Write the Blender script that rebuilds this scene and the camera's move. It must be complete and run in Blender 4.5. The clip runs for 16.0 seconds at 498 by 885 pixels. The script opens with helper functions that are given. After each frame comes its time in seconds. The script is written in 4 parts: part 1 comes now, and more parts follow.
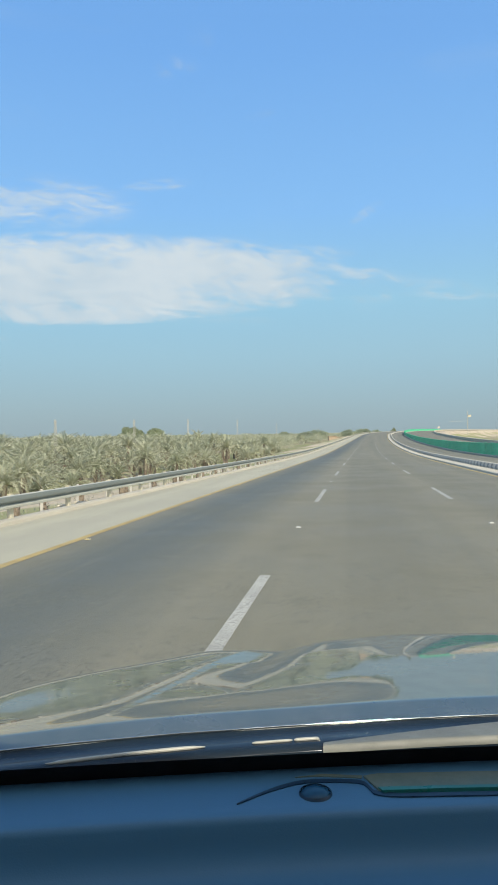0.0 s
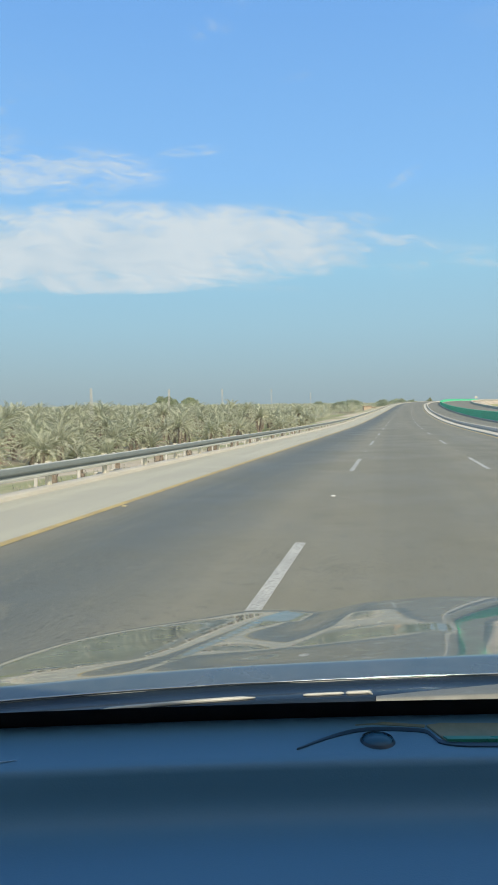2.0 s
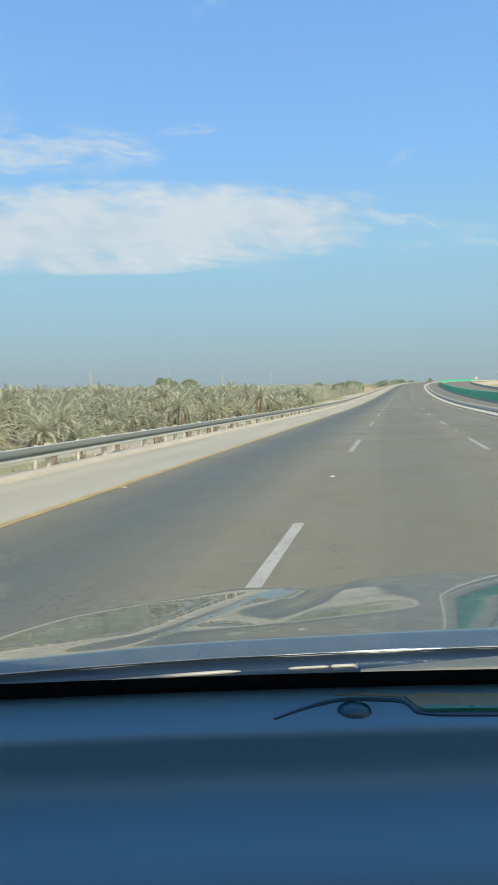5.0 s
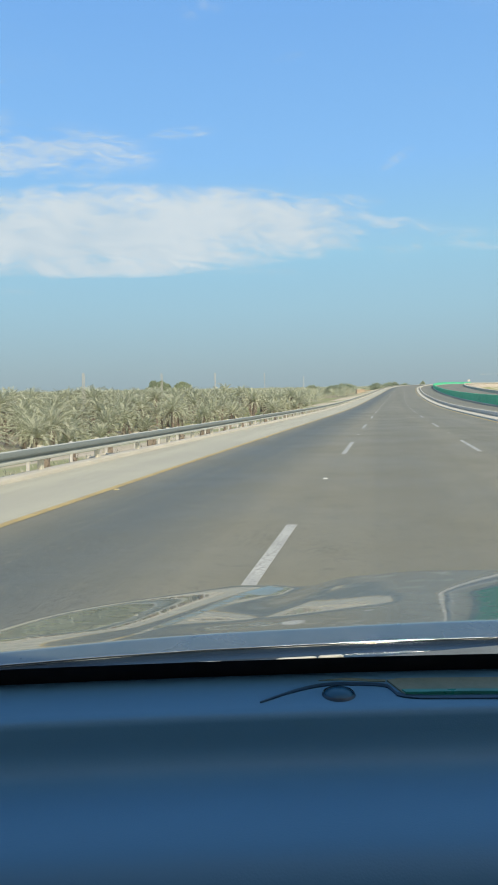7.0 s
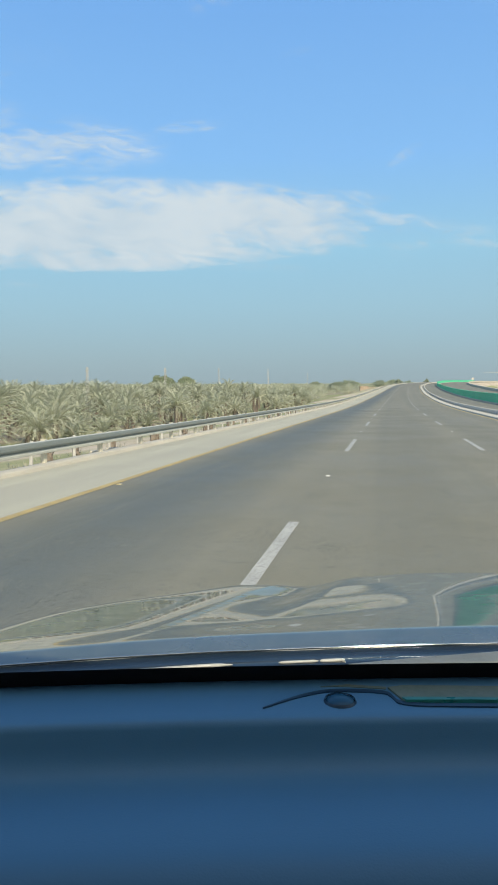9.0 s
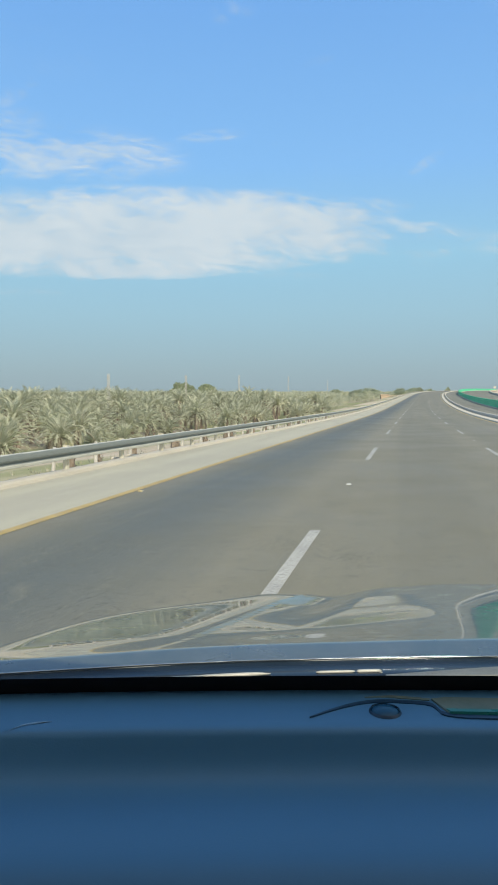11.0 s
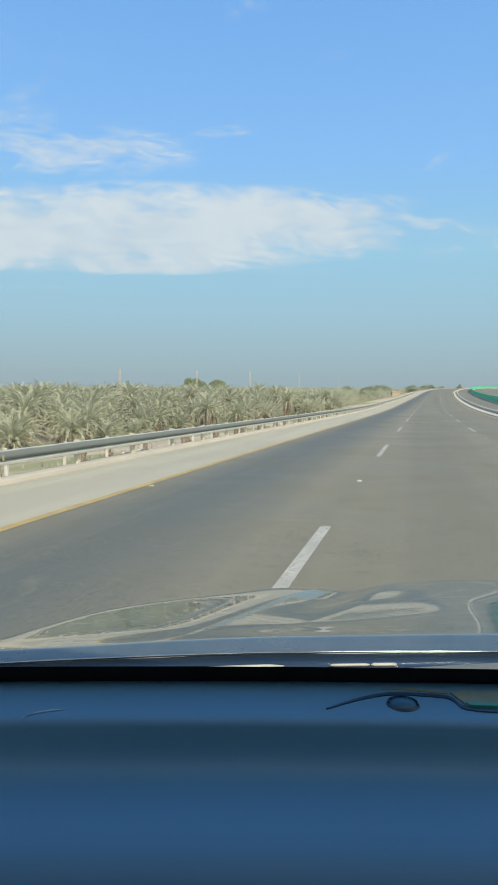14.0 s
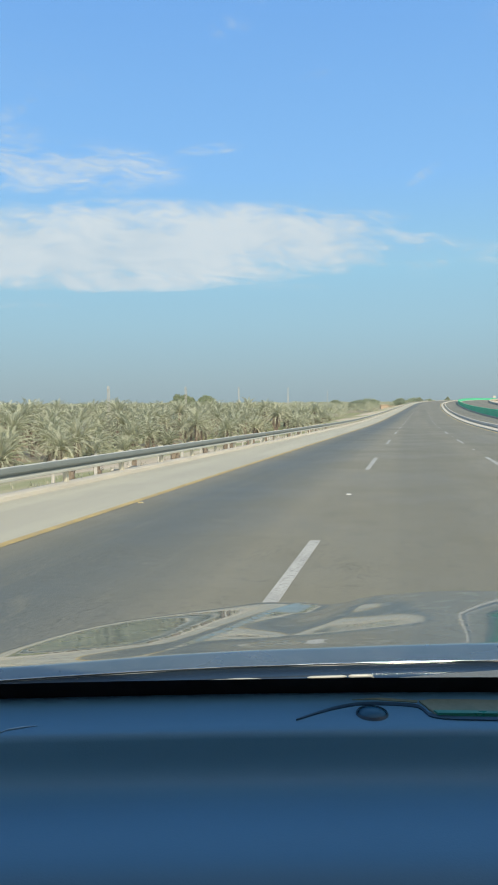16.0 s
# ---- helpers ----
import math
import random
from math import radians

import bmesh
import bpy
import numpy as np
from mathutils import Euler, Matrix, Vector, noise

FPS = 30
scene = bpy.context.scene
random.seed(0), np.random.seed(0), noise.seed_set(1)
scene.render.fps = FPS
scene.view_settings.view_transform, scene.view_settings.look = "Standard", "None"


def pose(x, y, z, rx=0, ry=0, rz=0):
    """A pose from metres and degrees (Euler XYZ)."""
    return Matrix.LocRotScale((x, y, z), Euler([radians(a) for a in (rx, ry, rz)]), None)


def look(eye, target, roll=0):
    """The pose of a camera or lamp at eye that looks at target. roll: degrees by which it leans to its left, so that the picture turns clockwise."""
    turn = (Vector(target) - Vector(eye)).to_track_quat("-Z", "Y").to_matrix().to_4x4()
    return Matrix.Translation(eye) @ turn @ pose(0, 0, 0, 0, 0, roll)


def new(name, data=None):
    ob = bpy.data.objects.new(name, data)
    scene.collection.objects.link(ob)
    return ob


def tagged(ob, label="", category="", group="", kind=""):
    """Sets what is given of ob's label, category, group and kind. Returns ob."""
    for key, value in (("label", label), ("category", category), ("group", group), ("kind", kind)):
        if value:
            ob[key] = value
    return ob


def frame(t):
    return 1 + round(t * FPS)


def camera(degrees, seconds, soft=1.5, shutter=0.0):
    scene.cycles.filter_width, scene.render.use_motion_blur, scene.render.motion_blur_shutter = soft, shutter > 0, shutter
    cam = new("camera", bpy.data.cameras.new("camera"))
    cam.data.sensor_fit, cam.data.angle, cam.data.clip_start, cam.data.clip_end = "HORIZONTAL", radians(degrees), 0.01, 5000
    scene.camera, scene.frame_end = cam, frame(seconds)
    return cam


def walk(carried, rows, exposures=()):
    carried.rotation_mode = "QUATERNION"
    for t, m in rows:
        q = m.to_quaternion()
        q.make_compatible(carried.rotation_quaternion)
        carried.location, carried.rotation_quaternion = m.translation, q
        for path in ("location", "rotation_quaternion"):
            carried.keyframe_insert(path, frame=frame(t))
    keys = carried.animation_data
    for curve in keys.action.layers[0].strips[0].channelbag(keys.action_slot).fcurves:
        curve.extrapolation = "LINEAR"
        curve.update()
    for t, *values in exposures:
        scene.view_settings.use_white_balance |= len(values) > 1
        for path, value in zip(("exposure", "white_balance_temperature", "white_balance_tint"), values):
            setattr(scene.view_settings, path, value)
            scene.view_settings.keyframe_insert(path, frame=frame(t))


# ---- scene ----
cam = camera(38.1, 16.0, soft=1.7)

# Seconds, eye (metres), yaw, pitch and roll (degrees) of a camera held inside the car.
PATH = [
    (0.0, 0.0049, 0.0111, 1.4954, 8.39, -0.71, -0.88),
    (0.5, -0.0106, 0.0265, 1.4816, 9.72, -0.68, -0.88),
    (1.0, -0.0041, 0.0363, 1.4686, 10.16, -0.91, -0.85),
    (1.5, 0.0049, 0.0493, 1.4482, 10.68, -1.90, -0.80),
    (2.0, -0.0195, 0.0314, 1.4694, 11.12, -3.08, -0.76),
    (2.5, -0.0211, 0.0371, 1.4621, 11.35, -3.15, -0.71),
    (3.0, -0.0008, 0.0379, 1.4588, 11.39, -3.17, -0.77),
    (5.5, -0.0024, 0.0322, 1.4661, 10.93, -4.70, -1.08),
    (6.0, 0.0033, 0.0265, 1.4751, 10.64, -4.31, -1.15),
    (6.5, -0.0016, 0.0314, 1.4637, 10.50, -4.38, -1.21),
    (7.0, 0.0057, 0.0216, 1.4539, 10.61, -4.35, -0.99),
    (7.5, 0.0114, 0.0233, 1.4580, 10.28, -4.47, -0.79),
    (8.0, -0.0098, 0.0167, 1.4588, 10.39, -4.95, -0.60),
    (8.5, -0.0049, 0.0143, 1.4694, 10.41, -4.89, -0.40),
    (9.0, 0.0049, 0.0111, 1.4669, 10.84, -4.69, -0.32),
    (11.5, -0.0268, -0.0085, 1.4743, 12.78, -4.07, 0.06),
    (12.0, -0.0358, -0.0036, 1.4621, 13.35, -4.13, 0.15),
    (12.5, -0.0333, -0.0068, 1.4710, 14.06, -4.17, 0.18),
    (13.0, -0.0211, 0.0021, 1.4645, 13.70, -4.24, 0.26),
    (13.5, -0.0211, -0.0003, 1.4734, 13.09, -4.21, 0.31),
    (14.0, -0.0228, 0.0005, 1.4653, 13.24, -4.41, 0.37),
    (14.5, -0.0220, -0.0215, 1.4816, 13.78, -4.11, 0.40),
    (15.0, -0.0114, -0.0150, 1.4759, 13.97, -2.99, -0.04),
    (15.5, 0.0244, 0.0037, 1.4637, 13.36, -3.13, -0.48),
    (16.0, -0.0024, -0.0060, 1.4661, 12.42, -3.21, -0.47),
]
walk(cam, [(t, pose(x, y, z, 90 + pitch, 0, yaw) @ pose(0, 0, 0, 0, 0, roll)) for t, x, y, z, yaw, pitch, roll in PATH],
     exposures=[(0.0, 0.0), (16.0, 0.0)])

# ---- light ----
SUN_EL, SUN_AZ = radians(38), radians(148)     # azimuth clockwise from straight ahead
sun_dir = Vector((math.sin(SUN_AZ) * math.cos(SUN_EL), math.cos(SUN_AZ) * math.cos(SUN_EL), math.sin(SUN_EL)))
sun = new("sun", bpy.data.lights.new("sun", "SUN"))
sun.data.energy, sun.data.angle, sun.data.color = 4.9, radians(0.6), (1.0, 0.90, 0.76)
sun.matrix_world = look(sun_dir * 100, (0, 0, 0))


class Nodes:
    """Short names for building a node tree: sockets or numbers in, sockets out."""

    def __init__(self, tree):
        self.tree = tree
        tree.nodes.clear()

    def put(self, socket, value):
        if isinstance(value, bpy.types.NodeSocket):
            self.tree.links.new(value, socket)
        elif isinstance(value, (tuple, list)) and socket.type == "RGBA" and len(value) == 3:
            socket.default_value = (*value, 1)
        else:
            socket.default_value = value

    def node(self, kind, **sockets):
        n = self.tree.nodes.new(kind)
        for key, value in sockets.items():
            self.put(n.inputs[key.replace("_", " ")], value)
        return n

    def math(self, op, a, b=0.0, c=0.0, clamp=False):
        n = self.tree.nodes.new("ShaderNodeMath")
        n.operation, n.use_clamp = op, clamp
        for i, v in enumerate((a, b, c)):
            self.put(n.inputs[i], v)
        return n.outputs[0]

    def vec(self, op, a, b):
        n = self.tree.nodes.new("ShaderNodeVectorMath")
        n.operation = op
        self.put(n.inputs[0], a)
        self.put(n.inputs[1], b)
        return n.outputs["Value"] if op == "DOT_PRODUCT" else n.outputs[0]

    def mix(self, f, a, b, blend="MIX"):
        n = self.tree.nodes.new("ShaderNodeMix")
        n.data_type, n.blend_type = "RGBA", blend
        self.put(n.inputs[0], f)
        self.put(n.inputs[6], a)
        self.put(n.inputs[7], b)
        return n.outputs[2]

    def span(self, v, lo, hi, a=0.0, b=1.0, smooth=True):
        n = self.tree.nodes.new("ShaderNodeMapRange")
        n.interpolation_type = "SMOOTHSTEP" if smooth else "LINEAR"
        for i, x in enumerate((v, lo, hi, a, b)):
            self.put(n.inputs[i], x)
        return n.outputs[0]

    def noise(self, vector, scale, detail=3.0, rough=0.55, distortion=0.0):
        n = self.tree.nodes.new("ShaderNodeTexNoise")
        self.put(n.inputs["Vector"], vector)
        for key, x in (("Scale", scale), ("Detail", detail), ("Roughness", rough), ("Distortion", distortion)):
            self.put(n.inputs[key], x)
        return n.outputs[0]

    def stretch(self, vector, scale, shift=(0, 0, 0)):
        n = self.tree.nodes.new("ShaderNodeMapping")
        self.put(n.inputs["Vector"], vector)
        n.inputs["Scale"].default_value, n.inputs["Location"].default_value = scale, shift
        return n.outputs[0]

    def join(self, x, y, z):
        n = self.tree.nodes.new("ShaderNodeCombineXYZ")
        for i, v in enumerate((x, y, z)):
            self.put(n.inputs[i], v)
        return n.outputs[0]


def make_world():
    world = bpy.data.worlds.new("sky")
    world.use_nodes = True
    scene.world = world
    n = Nodes(world.node_tree)
    sky = n.tree.nodes.new("ShaderNodeTexSky")
    sky.sky_type, sky.sun_disc = "NISHITA", False
    sky.sun_elevation, sky.sun_rotation = SUN_EL, SUN_AZ
    sky.altitude, sky.air_density, sky.dust_density, sky.ozone_density = 60, 1.0, 1.2, 1.6
    way = n.tree.nodes.new("ShaderNodeTexCoord").outputs["Generated"]
    # cloud plane ahead: u to the right, v up, as tangents of the angles
    yaw = radians(11.1)
    fore = n.math("MAXIMUM", n.vec("DOT_PRODUCT", way, (-math.sin(yaw), math.cos(yaw), 0)), 0.02)
    u = n.math("DIVIDE", n.vec("DOT_PRODUCT", way, (math.cos(yaw), math.sin(yaw), 0)), fore)
    up = n.vec("DOT_PRODUCT", way, (0, 0, 1))
    v = n.math("DIVIDE", up, fore)
    ahead = n.span(n.vec("DOT_PRODUCT", way, (-math.sin(yaw), math.cos(yaw), 0)), 0.15, 0.5)
    tilted = n.math("ADD", v, n.math("MULTIPLY", u, 0.10))
    warp = n.math("MULTIPLY", n.math("SUBTRACT", n.noise(n.join(n.math("MULTIPLY", u, 9.0), n.math("MULTIPLY", v, 9.0), 5.0), 1.0, 3, 0.5), 0.5), 0.05)
    tilted = n.math("ADD", tilted, warp)
    streak = n.noise(n.join(n.math("MULTIPLY", u, 4.6), n.math("MULTIPLY", tilted, 17.0), 3.1), 1.0, 8, 0.64, 0.8)
    fine = n.noise(n.join(n.math("MULTIPLY", u, 22.0), n.math("MULTIPLY", tilted, 70.0), 1.7), 1.0, 7, 0.62, 0.7)
    soft = n.noise(n.join(n.math("MULTIPLY", u, 11.0), n.math("MULTIPLY", tilted, 15.0), 8.4), 1.0, 5, 0.55, 0.4)

    def bank(u0, v0, a, b_up, b_down, lean, amount):
        """A cloud bank round (u0, v0), with its own soft top and flatter underside."""
        du = n.math("DIVIDE", n.math("SUBTRACT", u, u0), a)
        dv = n.math("SUBTRACT", n.math("SUBTRACT", v, v0), n.math("MULTIPLY", n.math("SUBTRACT", u, u0), lean))
        top = n.math("DIVIDE", n.math("MAXIMUM", dv, 0.0), b_up)
        low = n.math("DIVIDE", n.math("MAXIMUM", n.math("MULTIPLY", dv, -1.0), 0.0), b_down)
        far = n.math("ADD", n.math("POWER", n.math("ABSOLUTE", du), 2.4), n.math("ADD", n.math("POWER", top, 1.6), n.math("POWER", low, 2.2)))
        return n.math("MULTIPLY", n.math("SUBTRACT", 1.0, far, clamp=True), amount)

    big = bank(-0.25, 0.205, 0.40, 0.082, 0.056, 0.0, 1.36)
    for spot in ((0.0, 0.212, 0.22, 0.066, 0.042, -0.03, 1.12), (0.17, 0.203, 0.25, 0.026, 0.022, -0.03, 0.36),
                 (0.08, 0.240, 0.13, 0.022, 0.014, 0.08, 0.58), (0.11, 0.212, 0.20, 0.022, 0.016, 0.02, 0.52), (0.22, 0.188, 0.24, 0.013, 0.011, 0.02, 0.46), (-0.22, 0.168, 0.25, 0.035, 0.018, 0.0, 1.12),
                 (-0.31, 0.322, 0.24, 0.052, 0.042, -0.04, 0.50), (-0.21, 0.318, 0.05, 0.03, 0.02, 0.2, 0.34), (-0.075, 0.343, 0.06, 0.012, 0.010, 0.08, 0.36),
                 (0.217, 0.307, 0.028, 0.011, 0.011, 0.55, 0.34), (-0.057, 0.501, 0.028, 0.022, 0.016, 0.3, 0.38), (-0.015, 0.525, 0.03, 0.05, 0.03, 0.8, 0.20),
                 (-0.33, 0.405, 0.07, 0.022, 0.020, 0.5, 0.27), (-0.35, 0.370, 0.07, 0.020, 0.018, 0.0, 0.30), (-0.30, 0.137, 0.13, 0.008, 0.008, -0.02, 0.26),
                 (0.02, 0.158, 0.10, 0.008, 0.008, -0.04, 0.22), (0.21, 0.172, 0.03, 0.008, 0.008, -0.1, 0.20), (0.07, 0.44, 0.03, 0.008, 0.008, 0.2, 0.18)):
        big = n.math("MAXIMUM", big, bank(*spot))
    rag = n.math("ADD", n.math("MULTIPLY", n.math("SUBTRACT", streak, 0.5), 1.9), n.math("MULTIPLY", n.math("SUBTRACT", fine, 0.5), 1.5))
    rag = n.math("ADD", rag, n.math("MULTIPLY", n.math("SUBTRACT", soft, 0.5), 1.2))
    cover = n.math("MULTIPLY", n.span(n.math("ADD", big, n.math("MULTIPLY", rag, n.span(big, 0.0, 0.35))), 0.02, 1.10), ahead)
    # thin high veil elsewhere over the sky
    veil = n.math("MULTIPLY", n.span(n.noise(n.stretch(way, (2.2, 2.2, 9.0)), 1.0, 6, 0.6, 0.8), 0.52, 0.85), 0.16)
    cover = n.math("MAXIMUM", n.math("MULTIPLY", cover, 0.95), n.math("MULTIPLY", veil, n.span(up, 0.10, 0.25)))
    ramp = n.tree.nodes.new("ShaderNodeValToRGB")
    while len(ramp.color_ramp.elements) < len(SKY_STOPS):
        ramp.color_ramp.elements.new(0.5)
    for stop, (at, color) in zip(ramp.color_ramp.elements, SKY_STOPS):
        stop.position, stop.color = at, (*color, 1)
    n.put(ramp.inputs[0], n.math("MAXIMUM", up, 0.0))
    real = n.mix(1.0, sky.outputs[0], (0.07, 0.07, 0.07), "MULTIPLY")
    base = n.mix(0.88, real, ramp.outputs[0])
    # the haze is white and bright on the sun's side
    glow = n.span(n.vec("DOT_PRODUCT", way, tuple(sun_dir)), 0.10, 0.98)
    base = n.mix(n.math("MULTIPLY", glow, 0.85), base, (0.96, 0.92, 0.84))
    # thicker parts are whiter, thin parts let the blue through
    white = n.mix(n.span(n.math("ADD", n.math("MULTIPLY", fine, 0.5), n.math("MULTIPLY", soft, 0.7)), 0.40, 0.80), CLOUD_THIN, CLOUD)
    base = n.mix(cover, base, white)
    shade = n.node("ShaderNodeBackground", Color=base, Strength=1.0)
    out = n.tree.nodes.new("ShaderNodeOutputWorld")
    n.tree.links.new(shade.outputs[0], out.inputs[0])


CLOUD, CLOUD_THIN = (0.70, 0.77, 0.82), (0.56, 0.67, 0.76)
SKY_STOPS = ((0.0, (0.360, 0.468, 0.525)), (0.03, (0.362, 0.502, 0.575)), (0.105, (0.375, 0.605, 0.742)), (0.18, (0.359, 0.655, 0.864)),
             (0.29, (0.282, 0.587, 1.023)), (0.47, (0.206, 0.477, 0.966)), (1.0, (0.113, 0.296, 0.701)))
make_world()


# ---- materials ----
def material(name):
    m = bpy.data.materials.new(name)
    m.use_nodes = True
    return m, Nodes(m.node_tree)


def finish(m, n, color, rough=0.6, metal=0.0, bump=None, bump_size=0.01, coat=0.0, coat_rough=0.03, spec=0.5, coat_ior=1.5):
    p = n.node("ShaderNodeBsdfPrincipled", Base_Color=color, Roughness=rough, Metallic=metal)
    p.inputs["Coat Weight"].default_value, p.inputs["Coat Roughness"].default_value = coat, coat_rough
    p.inputs["Specular IOR Level"].default_value, p.inputs["Coat IOR"].default_value = spec, coat_ior
    if bump is not None:
        b = n.node("ShaderNodeBump", Height=bump, Strength=0.6, Distance=bump_size)
        n.tree.links.new(b.outputs[0], p.inputs["Normal"])
    out = n.tree.nodes.new("ShaderNodeOutputMaterial")
    n.tree.links.new(p.outputs[0], out.inputs[0])
    return m


def place(n):
    return n.tree.nodes.new("ShaderNodeNewGeometry").outputs["Position"]


def local(n):
    return n.tree.nodes.new("ShaderNodeTexCoord").outputs["Object"]


def each(n):
    return n.tree.nodes.new("ShaderNodeObjectInfo").outputs["Random"]


def island(n):
    return n.tree.nodes.new("ShaderNodeNewGeometry").outputs["Random Per Island"]


def two_tone(name, a, b, scale, rough=0.6, fine=0.0, bump=0.0, metal=0.0, coat=0.0, vary=0.0, spec=0.5):
    """Colours a and b mixed by a broad and a fine noise, with a small shift from object to object."""
    m, n = material(name)
    p = local(n)
    f = n.span(n.noise(p, scale, 4), 0.3, 0.7)
    c = n.mix(f, a, b)
    if fine:
        c = n.mix(n.math("MULTIPLY", n.noise(p, scale * 14, 3), fine), c, tuple(x * 0.45 for x in a))
    if vary:
        c = n.mix(n.math("MULTIPLY", each(n), vary), c, tuple(x * 0.5 for x in b))
    r = n.span(n.noise(p, scale * 5, 3), 0.2, 0.8, rough * 0.85, min(1, rough * 1.15))
    return finish(m, n, c, r, metal, n.noise(p, scale * 20, 3) if bump else None, bump, coat, spec=spec)


def asphalt_material():
    m, n = material("worn_asphalt")
    p = place(n)
    x = n.vec("DOT_PRODUCT", p, (1, 0, 0))
    y = n.vec("DOT_PRODUCT", p, (0, 1, 0))
    bent = n.math("SUBTRACT", x, n.math("MULTIPLY", n.math("POWER", n.math("MAXIMUM", y, 0.0), 2.0), 0.5 / 6500.0))
    along = n.join(bent, n.math("MULTIPLY", y, 0.012), 0.0)
    lanes = n.noise(along, 0.75, 3, 0.5)
    streaks = n.noise(along, 4.0, 4, 0.6)
    patch = n.noise(p, 0.35, 5, 0.6)
    grit = n.noise(p, 95.0, 2, 0.7)
    pale = n.noise(p, 9.0, 5, 0.7)
    c = n.mix(n.span(lanes, 0.35, 0.65), (0.165, 0.156, 0.115), (0.206, 0.190, 0.137))
    # the outer lane, polished and oiled by lorries, is bluer and darker
    lane = n.math("MULTIPLY", n.span(bent, -4.40, -3.5), n.span(bent, -3.1, -1.3, 1.0, 0.0))
    c = n.mix(n.math("MULTIPLY", lane, 0.9), c, (0.082, 0.097, 0.096))
    c = n.mix(n.span(streaks, 0.45, 0.8, 0.0, 0.35), c, (0.213, 0.200, 0.142))
    c = n.mix(n.span(patch, 0.45, 0.8, 0.0, 0.45), c, (0.131, 0.128, 0.095))
    c = n.mix(n.span(pale, 0.54, 0.72, 0.0, 0.55), c, (0.084, 0.083, 0.061))
    scuff = n.noise(n.join(n.math("MULTIPLY", bent, 1.0), n.math("MULTIPLY", y, 0.35), 4.0), 2.6, 5, 0.7, 0.5)
    c = n.mix(n.span(scuff, 0.57, 0.70, 0.0, 0.25), c, (0.099, 0.098, 0.072))
    c = n.mix(n.span(scuff, 0.42, 0.28, 0.0, 0.35), c, (0.233, 0.220, 0.157))
    c = n.mix(n.span(grit, 0.45, 0.75, 0.0, 0.4), c, (0.247, 0.245, 0.191))
    # pits and dark chips, gathered in patches
    pits = n.noise(n.stretch(p, (1.0, 0.45, 1.0)), 13.0, 3, 0.6, 0.4)
    where = n.span(n.noise(p, 0.55, 3, 0.6), 0.46, 0.62, 0.15, 1.0)
    c = n.mix(n.math("MULTIPLY", n.span(pits, 0.655, 0.715), n.math("MULTIPLY", where, 0.5)), c, (0.05, 0.048, 0.038))
    speck = n.noise(n.stretch(p, (1.0, 0.5, 1.0)), 30.0, 3, 0.6)
    c = n.mix(n.math("MULTIPLY", n.span(speck, 0.56, 0.68), n.math("MULTIPLY", where, 0.65)), c, (0.07, 0.067, 0.054))
    c = n.mix(n.math("MULTIPLY", n.span(speck, 0.42, 0.30), n.math("MULTIPLY", where, 0.35)), c, (0.30, 0.28, 0.21))
    c = n.mix(1.0, c, (0.98, 0.965, 0.875), "MULTIPLY")
    h = n.math("ADD", grit, n.math("MULTIPLY", pale, 0.6))
    return finish(m, n, c, n.span(patch, 0.3, 0.7, 0.62, 0.8), 0, h, 0.008)


def shoulder_material():
    m, n = material("dusty_pale_shoulder")
    p = place(n)
    along = n.stretch(p, (1, 0.05, 1))
    c = n.mix(n.span(n.noise(along, 1.6, 4), 0.3, 0.7), (0.410, 0.391, 0.288), (0.340, 0.326, 0.243))
    c = n.mix(n.span(n.noise(p, 0.45, 5, 0.65), 0.5, 0.8, 0.0, 0.7), c, (0.44, 0.416, 0.30))
    c = n.mix(n.span(n.noise(p, 2.7, 4, 0.7), 0.55, 0.75, 0.0, 0.6), c, (0.27, 0.258, 0.215))
    grit = n.noise(p, 70, 3, 0.7)
    c = n.mix(n.span(grit, 0.4, 0.75, 0.0, 0.3), c, (0.52, 0.49, 0.41))
    return finish(m, n, c, 0.85, 0, grit, 0.008)


def ground_material():
    m, n = material("sand_and_grass")
    p = place(n)
    c = n.mix(n.span(n.noise(p, 0.12, 5), 0.35, 0.65), (0.54, 0.46, 0.33), (0.43, 0.355, 0.245))
    c = n.mix(n.span(n.noise(p, 1.8, 4, 0.7), 0.5, 0.75, 0.0, 0.5), c, (0.24, 0.19, 0.135))
    z = n.vec("DOT_PRODUCT", p, (0, 0, 1))
    green = n.math("MULTIPLY", n.span(n.noise(p, 0.055, 4, 0.6), 0.42, 0.54), n.span(z, -0.50, -0.95))
    soil = n.mix(n.noise(p, 0.9, 5, 0.65), (0.30, 0.245, 0.165), (0.19, 0.155, 0.10))
    c = n.mix(n.math("MULTIPLY", n.span(z, -3.4, -4.3), 0.8), c, soil)
    blade = n.mix(n.noise(p, 3.0, 4), (0.18, 0.215, 0.065), (0.29, 0.275, 0.125))
    c = n.mix(n.math("MULTIPLY", green, 0.95), c, blade)
    return finish(m, n, c, 0.95, 0, n.noise(p, 5, 5, 0.65), 0.06)


def paint_material(name, a, worn, grime_or_shade):
    """Road paint, worn through to the asphalt in specks."""
    m, n = material(name)
    p = place(n)
    f = n.math("MULTIPLY", n.span(n.noise(p, 38, 4, 0.75), 0.46, 0.64), worn)
    c = n.mix(n.span(n.noise(p, 2.2, 4), 0.35, 0.7, 0.0, grime_or_shade), a, tuple(x * 0.66 for x in a))
    c = n.mix(f, c, (0.20, 0.195, 0.18))
    return finish(m, n, c, 0.7, 0, n.noise(p, 60, 3), 0.004)


